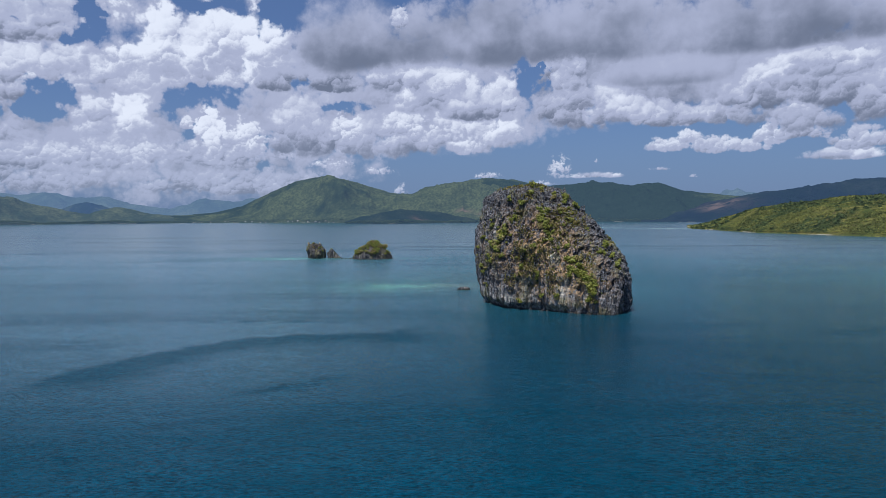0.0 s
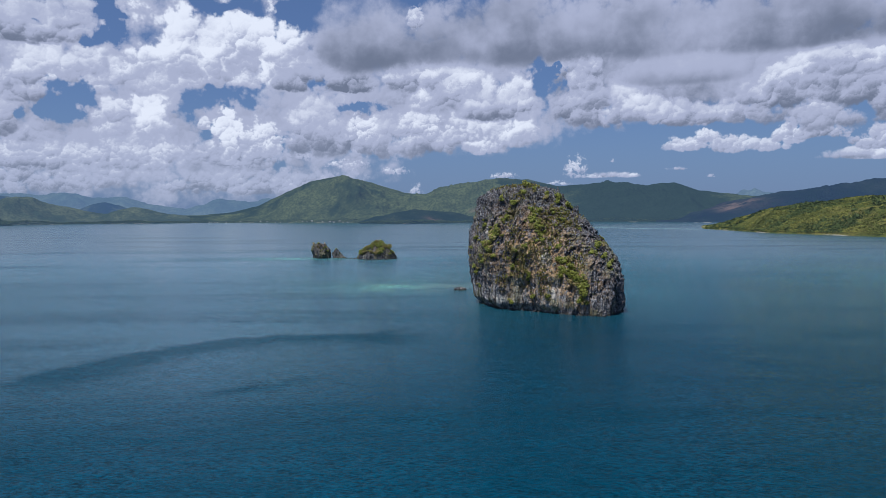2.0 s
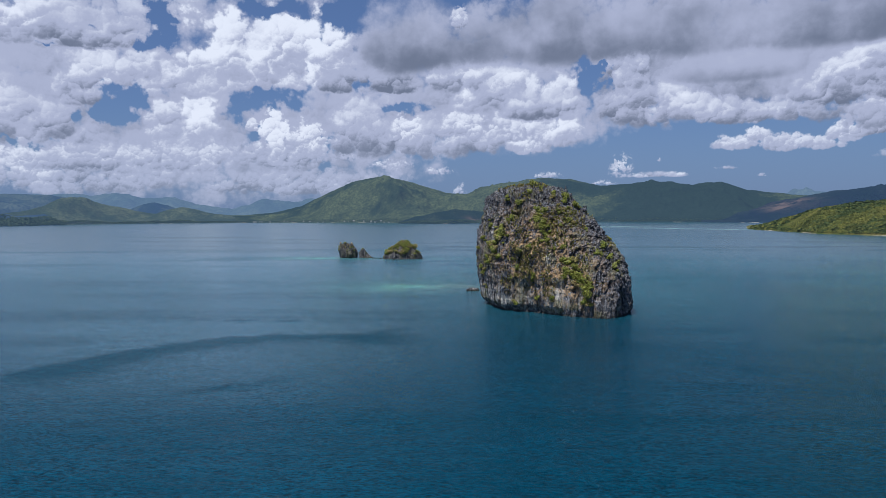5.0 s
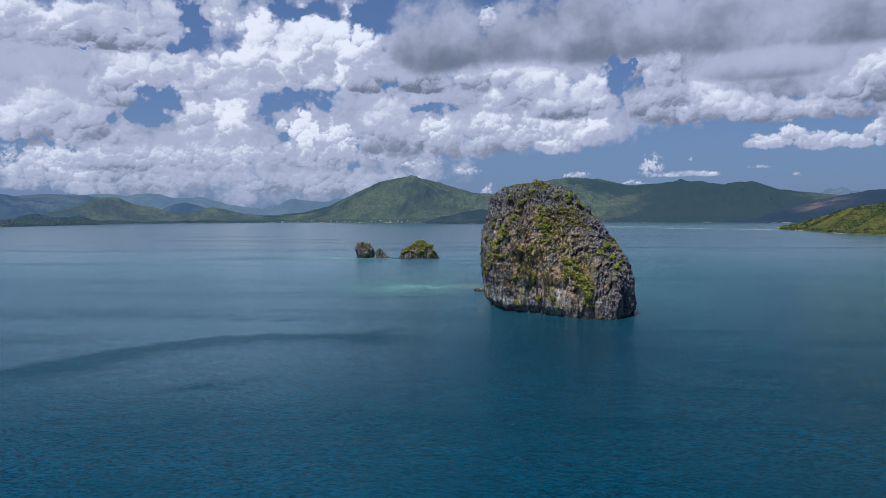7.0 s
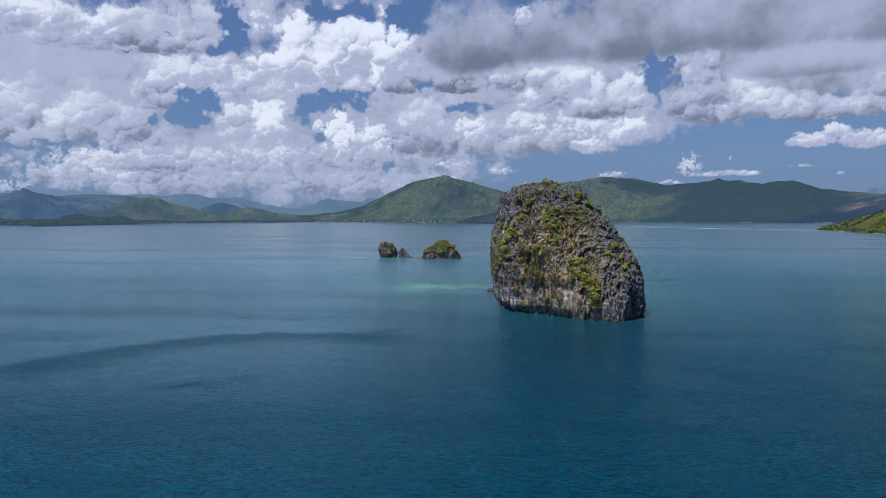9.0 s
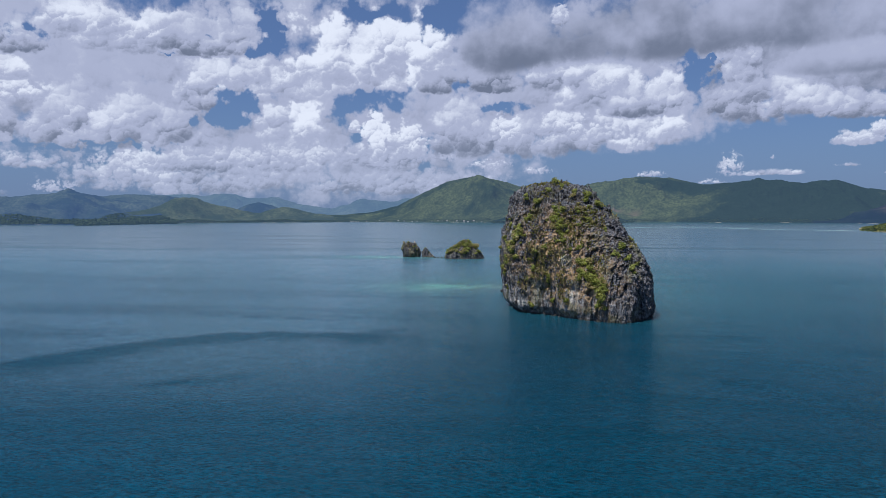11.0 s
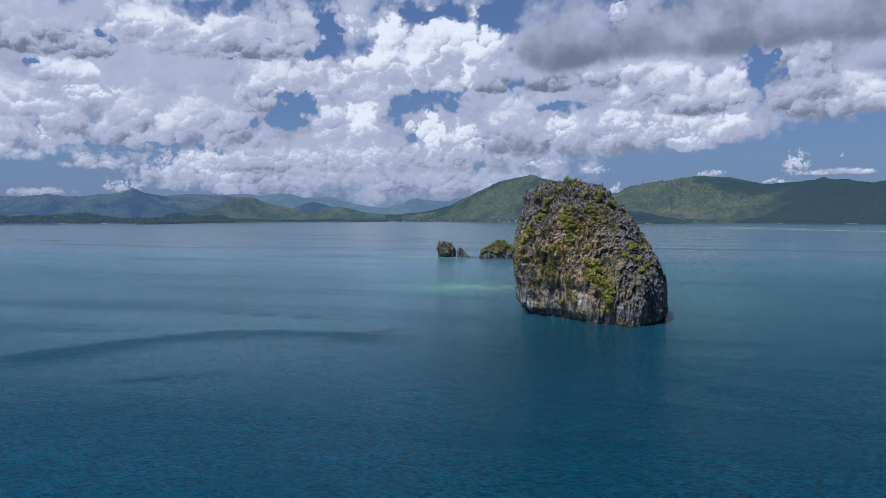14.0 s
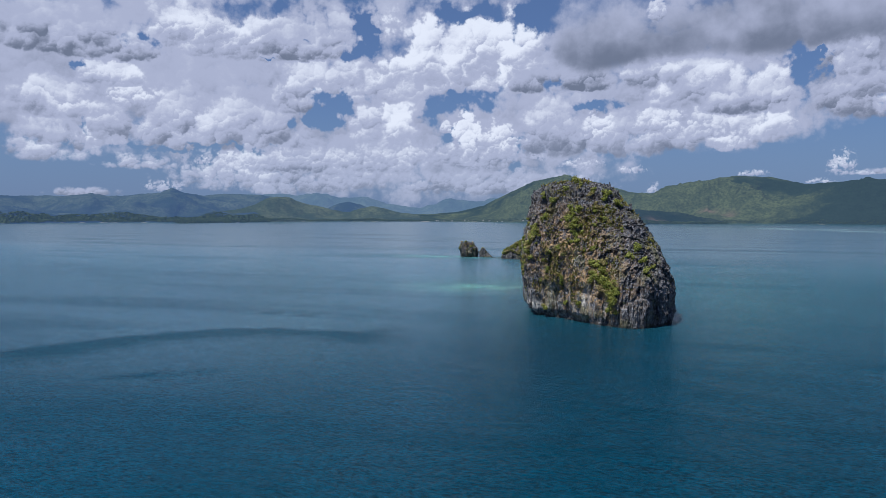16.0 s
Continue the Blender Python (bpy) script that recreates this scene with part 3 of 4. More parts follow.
# ---------------------------------------------------------------- far land
EYE_Z = 27.0


def smooth01(x):
    x = np.clip(x, 0, 1)
    return x * x * (3 - 2 * x)


def curve_at(x, knots):
    """A smooth line through (x, y) knots, at x."""
    k = sorted(knots)
    fine = np.linspace(k[0][0] - 3, k[-1][0] + 3, 1600)
    y = np.interp(fine, [a for a, _ in k], [c for _, c in k])
    w = np.hanning(int(0.3 / (fine[1] - fine[0])) | 1)
    y = np.convolve(np.pad(y, len(w) // 2, "edge"), w / w.sum(), "valid")
    return np.interp(x, fine, y)


def range_of_hills(name, mat, label, az0, az1, step, shore, crest, behind, deep, rows, low=8.0, rise=700.0, spur=0.95, jag=6.0):
    """Land seen from the bay, by azimuth: shore: distance; crest: elevation of the ridge, behind: metres from shore to ridge."""
    azs = np.arange(az0, az1, step)
    ds = curve_at(azs, shore)
    k = np.linspace(0, 1, rows) ** 1.35 * deep - 30
    A, D = np.meshgrid(azs, k, indexing="ij")
    D = np.minimum(D + ds[:, None], 4930)
    X, Y = -np.sin(np.radians(A)) * D, np.cos(np.radians(A)) * D
    pt = np.stack([X.ravel(), Y.ravel(), 0 * X.ravel()], 1)
    inland = D - ds[:, None] + 18 * fbm(pt / 90.0 + 3.1, 4).reshape(A.shape)
    bend = fbm(pt / 500.0 + 7, 3).reshape(A.shape)
    ridge = D - ds[:, None] - behind
    prof = np.exp(-np.abs(ridge / rise) ** 1.7)
    off = 1 - prof
    height = EYE_Z + (ds[:, None] + behind) * np.tan(np.radians(curve_at(A + bend * 3.0 * off, crest)))
    height = np.maximum(height, 0)
    rid = fbm(pt / 330.0, 5, 0.5, True).reshape(A.shape)
    small = fbm(pt / 55.0 + 9, 4).reshape(A.shape)
    H = height * prof * (1 + spur * (rid - 0.3) * np.minimum(1, off * 2.2)) + small * np.minimum(jag, height * 0.06)
    coast = smooth01(inland / 25.0)
    Z = coast * (low * (0.6 + 0.5 * small) + 1.0) + np.maximum(H, 0) * smooth01((inland + 40) / 300.0)
    Z = np.where(inland < 0, -2.0, Z)
    Z[:, 0] = -6
    v = np.stack([X.ravel(), Y.ravel(), Z.ravel()], 1)
    me = mesh_from(name, v, grid_faces(len(azs), rows)[:, ::-1], mat, True)
    tagged(new(name, me), label, "hills", kind="structure")
    return v, inland.ravel()


MAIN_SHORE = [(-40, 2600), (-25, 2600), (-17.8, 2657), (-10.6, 2740), (-4.3, 2900), (0, 2850), (7.6, 2850), (10.3, 2950), (19, 3340), (27, 3400), (36, 3300)]
MAIN_CREST = [(21, .1), (19, .3), (17, .75), (16.1, 1.2), (14.6, 1.95), (13, 2.6), (11.8, 2.95), (10.6, 3.14), (9.6, 2.95), (8.1, 2.65), (6.6, 2.15),
              (5.4, 1.87), (4.3, 1.73), (3.6, 1.73), (2.4, 2.1), (1.3, 2.35), (-.5, 2.6), (-2.4, 2.87), (-4.6, 2.8), (-6.9, 2.23), (-8.7, 2.34),
              (-11.3, 2.39), (-13.9, 2.17), (-15.8, 2.38), (-17.7, 1.71), (-20.1, 1.41), (-22, 1.2), (-30, .8)]
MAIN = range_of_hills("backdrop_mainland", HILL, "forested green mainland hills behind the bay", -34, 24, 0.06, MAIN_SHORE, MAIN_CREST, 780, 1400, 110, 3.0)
FOOT = range_of_hills("backdrop_foothill", SHADED_FOOTHILL, "low wooded foothill on the far shore, cloud shade in its colour", -2, 9, 0.06, [(-2, 2650), (1, 2560), (4, 2480), (6.2, 2400), (9, 2600)],
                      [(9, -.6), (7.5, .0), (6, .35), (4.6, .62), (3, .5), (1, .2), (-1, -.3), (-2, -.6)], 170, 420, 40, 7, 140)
range_of_hills("backdrop_east_ridge", SHADED_RIDGE, "forested ridge behind the headland, cloud shade in its colour", -40, -14.5, 0.06, [(-40, 2300), (-17, 2550), (-14.5, 2600)],
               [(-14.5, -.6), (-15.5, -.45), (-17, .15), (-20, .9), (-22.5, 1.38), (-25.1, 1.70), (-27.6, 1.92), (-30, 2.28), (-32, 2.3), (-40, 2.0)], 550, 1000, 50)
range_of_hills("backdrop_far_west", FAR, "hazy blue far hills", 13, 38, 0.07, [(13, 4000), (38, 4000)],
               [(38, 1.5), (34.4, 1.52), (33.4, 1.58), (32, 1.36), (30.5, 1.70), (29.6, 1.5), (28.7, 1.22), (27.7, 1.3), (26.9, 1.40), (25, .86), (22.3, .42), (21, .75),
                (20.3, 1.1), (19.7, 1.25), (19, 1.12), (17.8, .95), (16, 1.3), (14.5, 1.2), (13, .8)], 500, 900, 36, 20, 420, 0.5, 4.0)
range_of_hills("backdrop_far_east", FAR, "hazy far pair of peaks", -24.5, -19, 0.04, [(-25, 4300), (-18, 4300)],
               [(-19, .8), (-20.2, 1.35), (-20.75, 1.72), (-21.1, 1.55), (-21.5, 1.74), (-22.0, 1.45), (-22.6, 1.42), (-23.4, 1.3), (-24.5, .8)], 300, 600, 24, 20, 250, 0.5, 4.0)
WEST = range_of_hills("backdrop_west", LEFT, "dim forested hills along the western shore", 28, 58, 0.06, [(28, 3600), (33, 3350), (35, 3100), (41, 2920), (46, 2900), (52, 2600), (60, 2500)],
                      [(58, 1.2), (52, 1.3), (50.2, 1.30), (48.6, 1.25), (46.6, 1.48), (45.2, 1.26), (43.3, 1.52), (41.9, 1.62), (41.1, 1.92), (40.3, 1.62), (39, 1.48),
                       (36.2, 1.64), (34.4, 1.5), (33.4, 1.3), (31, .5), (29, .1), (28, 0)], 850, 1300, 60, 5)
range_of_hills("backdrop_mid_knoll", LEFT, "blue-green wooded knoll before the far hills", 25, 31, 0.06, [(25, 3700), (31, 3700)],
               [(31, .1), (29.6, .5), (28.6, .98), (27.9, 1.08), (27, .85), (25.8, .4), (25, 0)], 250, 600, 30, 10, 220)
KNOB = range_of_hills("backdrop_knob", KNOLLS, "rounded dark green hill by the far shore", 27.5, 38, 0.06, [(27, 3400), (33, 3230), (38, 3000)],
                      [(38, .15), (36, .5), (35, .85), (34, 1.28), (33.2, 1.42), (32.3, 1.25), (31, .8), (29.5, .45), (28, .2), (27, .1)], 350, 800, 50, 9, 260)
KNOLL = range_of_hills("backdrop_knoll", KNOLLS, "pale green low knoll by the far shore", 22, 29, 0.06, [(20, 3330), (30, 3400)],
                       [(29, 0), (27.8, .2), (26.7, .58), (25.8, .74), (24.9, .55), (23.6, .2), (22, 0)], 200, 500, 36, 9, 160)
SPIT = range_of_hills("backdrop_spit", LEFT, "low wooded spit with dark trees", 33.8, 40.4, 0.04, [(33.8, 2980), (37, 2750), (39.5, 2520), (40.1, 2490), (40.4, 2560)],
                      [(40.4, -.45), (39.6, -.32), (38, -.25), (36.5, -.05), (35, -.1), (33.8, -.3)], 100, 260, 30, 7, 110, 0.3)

# ---------------------------------------------------------------- headland
def headland():
    shore = [(-44, 860), (-38, 900), (-30, 950), (-22.8, 1095), (-19.2, 1320), (-17.9, 1430), (-17.4, 1480)]
    crest = [(-44, 1.3), (-36, 1.25), (-31, 1.15), (-28.7, 1.10), (-26.6, .80), (-25.1, .68), (-22.9, .34), (-21.3, -.15), (-19.4, -.76), (-18.2, -1.0), (-17.4, -1.15)]
    azs = np.arange(-44, -17.4, 0.05)
    ds = np.interp(azs, [s[0] for s in shore], [s[1] for s in shore])
    el = np.interp(azs, [s[0] for s in crest], [s[1] for s in crest])
    k = np.linspace(-12, 520, 110)
    A, D = np.meshgrid(azs, k, indexing="ij")
    D = D + ds[:, None]
    X, Y = -np.sin(np.radians(A)) * D, np.cos(np.radians(A)) * D
    pt = np.stack([X.ravel(), Y.ravel(), 0 * X.ravel()], 1)
    inland = D - ds[:, None] + 6 * fbm(pt / 40, 3).reshape(A.shape)
    top = np.maximum(EYE_Z + (ds + 230) * np.tan(np.radians(el)), 1.5)[:, None]
    swell = fbm(pt / 70.0 + 5, 5).reshape(A.shape)
    Z = top * np.sin(np.clip(inland / 235.0, 0, 1) * np.pi / 2) ** 0.9 * (1 + 0.16 * swell * np.sin(np.clip(inland / 235, 0, 1) * np.pi)) 
    Z *= 1 - 0.8 * smooth01((inland - 300) / 220)
    tip = smooth01((-17.5 - A) / 1.1)
    Z = np.where(inland < 0, -1.0, (Z + 0.4) * tip - (1 - tip))
    me = mesh_from("ground_headland", np.stack([X.ravel(), Y.ravel(), Z.ravel()], 1), grid_faces(*A.shape)[:, ::-1], HEAD, True)
    ob = tagged(new("ground_headland", me), "grassy yellow-green headland running down to the water", "headland", kind="structure")
    return ob, A, D, Z, inland


HEADLAND = headland()

# ---------------------------------------------------------------- karst rocks
def section_radius(corners, thetas):
    """Radius at each angle of the closed outline through corners, rounded off."""
    c = np.asarray(corners, float)
    mid = c.mean(0)
    d = np.stack([np.cos(thetas), np.sin(thetas)], 1)
    best = np.full(len(thetas), 0.0)
    for a, b in zip(c, np.roll(c, -1, 0)):
        e = b - a
        den = d[:, 0] * e[1] - d[:, 1] * e[0]
        den = np.where(np.abs(den) < 1e-9, 1e-9, den)
        s = ((a - mid)[0] * e[1] - (a - mid)[1] * e[0]) / den
        u = ((a - mid)[0] * d[:, 1] - (a - mid)[1] * d[:, 0]) / den
        best = np.where((u >= -1e-6) & (u <= 1 + 1e-6) & (s > 0), np.maximum(best, s), best)
    n = max(3, len(thetas) // 60)
    w = np.hanning(n + 2)[1:-1]
    w /= w.sum()
    pad = np.concatenate([best[-n:], best, best[:n]])
    return mid, np.convolve(pad, w, "same")[n:-n]


def karst(name, mat, plan, base, top, nt, nz, rough, seed, notch=1.5, flute=1.0, point=(0, 0), swell=0.0, blade=0.0):
    """A limestone stack from its plan at several heights (height, corners); rough: metres of relief."""
    th = np.linspace(0, 2 * np.pi, nt, endpoint=False)
    zs = [p[0] for p in plan]
    mids, rads = zip(*[section_radius(p[1], th) for p in plan])
    z = np.concatenate([np.linspace(-2.5, zs[-1], nz), zs[-1] + (top - zs[-1]) * np.sin(np.linspace(0, np.pi / 2, nz // 4)[1:])])
    V = np.zeros((len(z), nt, 3))
    spread = (-3.0, -1.5, 0.0, 1.5, 3.0) if len(plan) > 4 else (0.0,)
    for k, h in enumerate(z):
        hc = min(max(h, zs[0]), zs[-1])
        cx, cy = np.interp(hc, zs, [m[0] for m in mids]), np.interp(hc, zs, [m[1] for m in mids])
        r = 0.0
        for dz in spread:     # rounds the shoulders off between the plans
            hd = min(max(hc + dz, zs[0]), zs[-1])
            j = min(max(np.searchsorted(zs, hd) - 1, 0), len(zs) - 2)
            f = (hd - zs[j]) / (zs[j + 1] - zs[j])
            r = r + (rads[j] * (1 - f) + rads[j + 1] * f) / len(spread)
        if h > zs[-1]:
            q = (h - zs[-1]) / (top - zs[-1])
            r = r * max(0.0, 1 - q * q) ** 0.5
        V[k, :, 0], V[k, :, 1], V[k, :, 2] = cx + r * np.cos(th), cy + r * np.sin(th), h
    flat = V.reshape(-1, 3)
    out = np.stack([np.tile(np.cos(th), len(z)), np.tile(np.sin(th), len(z)), np.zeros(len(flat))], 1)
    up = np.clip((flat[:, 2] - zs[-1] + 2) / (top - zs[-1] + 2), 0, 1)
    q = flat + seed * 31.7
    big = fbm(q / np.array([9, 9, 12]), 4)
    flutes = fbm(q / np.array([3.3, 3.3, 14.0]), 5, 0.55, True)
    crags = fbm(q / np.array([2.6, 2.6, 3.6]), 5, 0.58, True)
    shards = np.abs(fbm(q / np.array([0.95, 0.95, 1.7]) + 5, 3, 0.6))
    bare = 0.55 + 0.45 * np.clip((flat[:, 2] - 4) / 12, 0, 1)
    gully = fbm(q / np.array([7.5, 7.5, 30.0]) + 2, 3, 0.5, True)
    cleft = np.clip(np.abs(fbm(q / np.array([4.2, 4.2, 16.0]) + 11, 2)), 0, 0.12) / 0.12
    d = rough * (1.7 * (gully - 0.35) - 1.2 * (1 - cleft) + 1.2 * big + flute * 0.95 * flutes * (0.1 + 0.9 * bare) + bare * (0.85 * crags + 1.25 * shards) - 0.95)
    karren = (0.5 + 0.5 * fbm(q / np.array([1.25, 1.25, 7.0]) + 21, 4, 0.55, True)) ** 2
    d += blade * (1.5 * karren + 0.5 * np.abs(fbm(q / np.array([0.5, 0.5, 1.4]) + 8, 3, 0.6))) * (0.35 + 0.65 * np.clip(0.6 + 1.6 * fbm(q / 11.0 + 3, 2) + (flat[:, 0] - 27) / 30, 0, 1))
    d = d - d.mean() + swell
    # tidal notch: the sea has eaten in under the walls, less so at the point
    hz = flat[:, 2]
    low = notch * np.exp(-((hz - 0.3) / 1.2) ** 2) * (1 - 0.9 * np.exp(-((flat[:, 0] - point[0]) ** 2 + (flat[:, 1] - point[1]) ** 2) / 180.0))
    side = 1 - 0.6 * up
    flat = flat + out * ((d * side) * np.clip(0.45 + np.abs(hz) / 3, 0, 1) - low)[:, None]
    flat[:, 2] += up * rough * (1.1 * crags + 1.0 * flutes + 0.8 * big + 1.2 * shards - 0.4) + (1 - up) * rough * 0.45 * crags * np.clip(hz / 3, 0, 1)
    faces = grid_faces(len(z), nt, True)
    me = mesh_from(name, flat - np.asarray(base), faces, mat)
    ob = new(name, me)
    ob.location = base
    return ob


BIG_PLAN = [
    (0, [(6.4, 222), (12.5, 205), (22, 199), (33, 192.5), (42.5, 189.5), (51.4, 201.5), (50.4, 216), (41, 231), (22, 235), (9.5, 232)]),
    (10, [(4.6, 225), (11.4, 205.6), (21.2, 198.6), (33, 192.5), (45.6, 190.8), (50.0, 202), (48.9, 217), (40, 231), (22, 235), (8.5, 233)]),
    (18, [(4.8, 226), (11, 207), (22, 199), (31, 197.5), (41.5, 196.5), (45.2, 202), (44.9, 217), (38, 229), (22, 235), (8.5, 233)]),
    (25, [(6.2, 226), (12, 208), (22, 202), (31, 203.5), (37.5, 204.5), (40.0, 208.5), (39.4, 219), (33, 228), (22, 231), (11, 229)]),
    (31.5, [(9.3, 224), (13, 211), (20, 205.5), (27, 208.5), (31.5, 211), (34.2, 215), (33, 222), (28, 227), (20, 228), (12, 227)]),
]
big_rock = karst("rock_islet", ROCK, BIG_PLAN, (27, 210, 0), 35.2, 1100, 340, 0.75, 1, 2.1, 0.9, (42, 189.8), -0.5, 0.95)


def pinnacles(rock, spots, seed):
    """Sharp weathered limestone blades standing on the crest."""
    g = np.random.default_rng(seed)
    for x, y, z, h in spots:
        bm = bmesh.new()
        n, rings = 7, 5
        a0 = g.uniform(0, 6.28)
        grid = []
        for k in range(rings):
            f = k / (rings - 1)
            r = h * 0.36 * (1 - f) ** 0.8 + 0.04
            grid.append([bm.verts.new((x + math.cos(a0 + 6.283 * j / n) * r * g.uniform(0.6, 1.3) + 0.12 * h * f * g.normal(), y + math.sin(a0 + 6.283 * j / n) * r * 0.7 * g.uniform(0.6, 1.3), z - 0.6 + f * (h + 0.6))) for j in range(n)])
        for lower, upper in zip(grid, grid[1:]):
            for j in range(n):
                bm.faces.new((lower[j], lower[(j + 1) % n], upper[(j + 1) % n], upper[j]))
        bm.faces.new(grid[-1])
        bmesh.ops.translate(bm, verts=bm.verts, vec=-Vector(rock.location))
        part("pinnacle", bm, ROCK, rock)


tagged(big_rock, "tall grey karst limestone rock rising sheer from the sea", "rock islet")


def oval(cx, cy, rx, ry, n=10, turn=0.0):
    return [(cx + rx * math.cos(2 * math.pi * k / n + turn), cy + ry * math.sin(2 * math.pi * k / n + turn)) for k in range(n)]


isle_a = karst("rock_islet", ROCK_DARK, [(0, oval(-91.0, 456, 6.6, 5.6, 7, .4)), (2.2, oval(-90.8, 456, 6.5, 6.0, 6, .9)), (5.0, oval(-91.4, 456, 6.3, 5.4, 7, .1)), (7.0, oval(-92.2, 456, 5.0, 4.6, 5, .5))], (-91, 456, 0), 8.3, 300, 90, 1.15, 2, 0.5, 0.35)
tagged(isle_a, "small dark limestone block islet with undercut base", "rock islet")
isle_b = karst("rock_islet", ROCK_DARK, [(0, oval(-79.0, 455, 5.2, 3.5, 6)), (1.0, oval(-79.6, 455, 4.0, 3.0, 6, .5)), (3, oval(-80.6, 455, 2.8, 2.4, 5, .2)), (4.0, oval(-80.8, 455, 1.9, 1.7, 5))], (-80, 455, 0), 4.9, 220, 70, 0.85, 3, 0.3)
tagged(isle_b, "little pointed dark rock beside the block islet", "rock islet")
isle_c = karst("rock_islet", ROCK_DARK, [(0, oval(-53.5, 447, 13.8, 11)), (2.0, oval(-53.5, 447, 12.2, 10)), (5, oval(-53, 447, 9.6, 8.4)), (7.6, oval(-52.5, 447, 5.4, 5))], (-53.5, 447, 0), 9.3, 300, 60, 0.5, 4, 0.7)
tagged(isle_c, "low domed rock islet topped with green scrub", "rock islet")
stone = karst("boulder", ROCK_DARK, [(0, oval(2.5, 258, 2.6, 1.6, 8)), (0.5, oval(2.5, 258, 2.4, 1.4, 8))], (2.5, 258, 0), 1.0, 60, 14, 0.15, 5, 0.1)
tagged(stone, "low flat dark boulder awash beside the tall rock", "boulder")
for x, y, r in ((-67.6, 446, 1.3), (-70.5, 447, 0.9), (-73.5, 450, 1.0)):
    tagged(karst("boulder", ROCK_DARK, [(0, oval(x, y, r, r * 0.7, 7)), (0.3, oval(x, y, r * 0.8, r * 0.6, 7))], (x, y, 0), 0.7, 40, 10, 0.12, 6 + x, 0.05), "small dark boulder just above the water between the islets", "boulder", "boulders between the islets")

# ---------------------------------------------------------------- plants
from mathutils.bvhtree import BVHTree


def tree_of(ob):
    m = ob.data
    n = np.zeros(len(m.vertices) * 3, np.float32)
    m.vertices.foreach_get("co", n)
    v = n.reshape(-1, 3) + np.asarray(ob.location)
    return BVHTree.FromPolygons(v.tolist(), [tuple(p.vertices) for p in m.polygons])


def leaf_cloud(name, lumps, count, size, mat, rng):
    """Small leaf blades gathered in lumps (x, y, z, radius)."""
    L = np.asarray(lumps, float)
    pick = rng.choice(len(L), count, p=L[:, 3] ** 2 / (L[:, 3] ** 2).sum())
    d = rng.normal(size=(count, 3))
    d /= np.linalg.norm(d, axis=1)[:, None]
    r = L[pick, 3] * rng.uniform(0.55, 1.08, count)
    c = L[pick, :3] + d * r[:, None] * (1, 1, 0.8)
    nrm = d + rng.normal(size=(count, 3)) * 0.45 + (0, 0, 0.35)
    nrm /= np.linalg.norm(nrm, axis=1)[:, None]
    a = np.cross(nrm, rng.normal(size=(count, 3)))
    a /= np.linalg.norm(a, axis=1)[:, None]
    b = np.cross(nrm, a)
    s = size * rng.uniform(0.6, 1.4, count)[:, None]
    v = np.stack([c - a * s, c - b * s * 0.55, c + a * s + nrm * s * 0.2, c + b * s * 0.55], 1).reshape(-1, 3)
    return mesh_from(name, v, np.arange(count * 4).reshape(-1, 4), mat)


def shrub(seed, mat, label):
    """A bushy shrub about 2 m across: a few crooked stems and a ragged crown of small leaves."""
    rng = np.random.default_rng(seed)
    root = tagged(new("shrub"), label, "shrub", "shrubs on the rocks")
    bm = bmesh.new()
    lumps = []
    for k in range(6):
        a, lean = rng.uniform(0, 6.28), rng.uniform(0.2, 0.75)
        tip = Vector((math.cos(a) * lean, math.sin(a) * lean, rng.uniform(0.5, 1.15)))
        m = Matrix.Translation(tip * 0.5) @ tip.to_track_quat("Z", "Y").to_matrix().to_4x4()
        bmesh.ops.create_cone(bm, segments=5, radius1=0.05, radius2=0.02, depth=tip.length, matrix=m)
        lumps.append((*tip, rng.uniform(0.30, 0.55)))
        lumps.append((tip.x * 0.6 + rng.normal() * 0.2, tip.y * 0.6 + rng.normal() * 0.2, tip.z * 0.6, rng.uniform(0.25, 0.45)))
    part("stems", bm, BARK, root, "thin grey woody stems")
    f = new("foliage", leaf_cloud("foliage", lumps, 420, 0.13, mat, rng))
    f.parent = root
    return root


GREEN = [shrub(11 + k, LEAF, "bright yellow-green leafy shrub rooted in the limestone") for k in range(4)]
OLIVE = [shrub(31 + k, DRY, "dry olive-brown scrub clinging to the limestone") for k in range(3)]
USED = set()


def plant(models, where, size, rng, normal=None):
    k = int(rng.integers(len(models)))
    lean = Vector((0, 0, 1))
    if normal is not None:
        lean = (lean + 0.7 * normal).normalized()
    m = Matrix.Translation(where) @ lean.to_track_quat("Z", "Y").to_matrix().to_4x4() @ pose(0, 0, 0, 0, 0, rng.uniform(0, 360))
    ob = models[k]
    if ob.name in USED:
        ob = copy_thing(ob, m)
    else:
        USED.add(ob.name)
        ob.matrix_basis = m
    ob.scale = (size * rng.uniform(0.9, 1.2), size * rng.uniform(0.9, 1.2), size * rng.uniform(0.8, 1.15))
    return ob


BIG = tree_of(big_rock)
gp = np.random.default_rng(21)
crest = []
while len(crest) < 60:
    x, y = gp.uniform(8, 46), gp.uniform(196, 226)
    hit, nrm, _, _ = BIG.ray_cast(Vector((x, y, 60)), Vector((0, 0, -1)))
    if hit and (hit.z > 29 or (x > 30 and hit.z > 10)) and nrm.z < 0.92:
        crest.append((*hit, gp.uniform(0.5, 1.5)))
pinnacles(big_rock, crest, 22)
TA = tree_of(isle_a)
crest = []
while len(crest) < 14:
    x, y = gp.uniform(-98, -84), gp.uniform(450, 460)
    hit, nrm, _, _ = TA.ray_cast(Vector((x, y, 30)), Vector((0, 0, -1)))
    if hit and hit.z > 4:
        crest.append((*hit, gp.uniform(0.6, 1.5)))
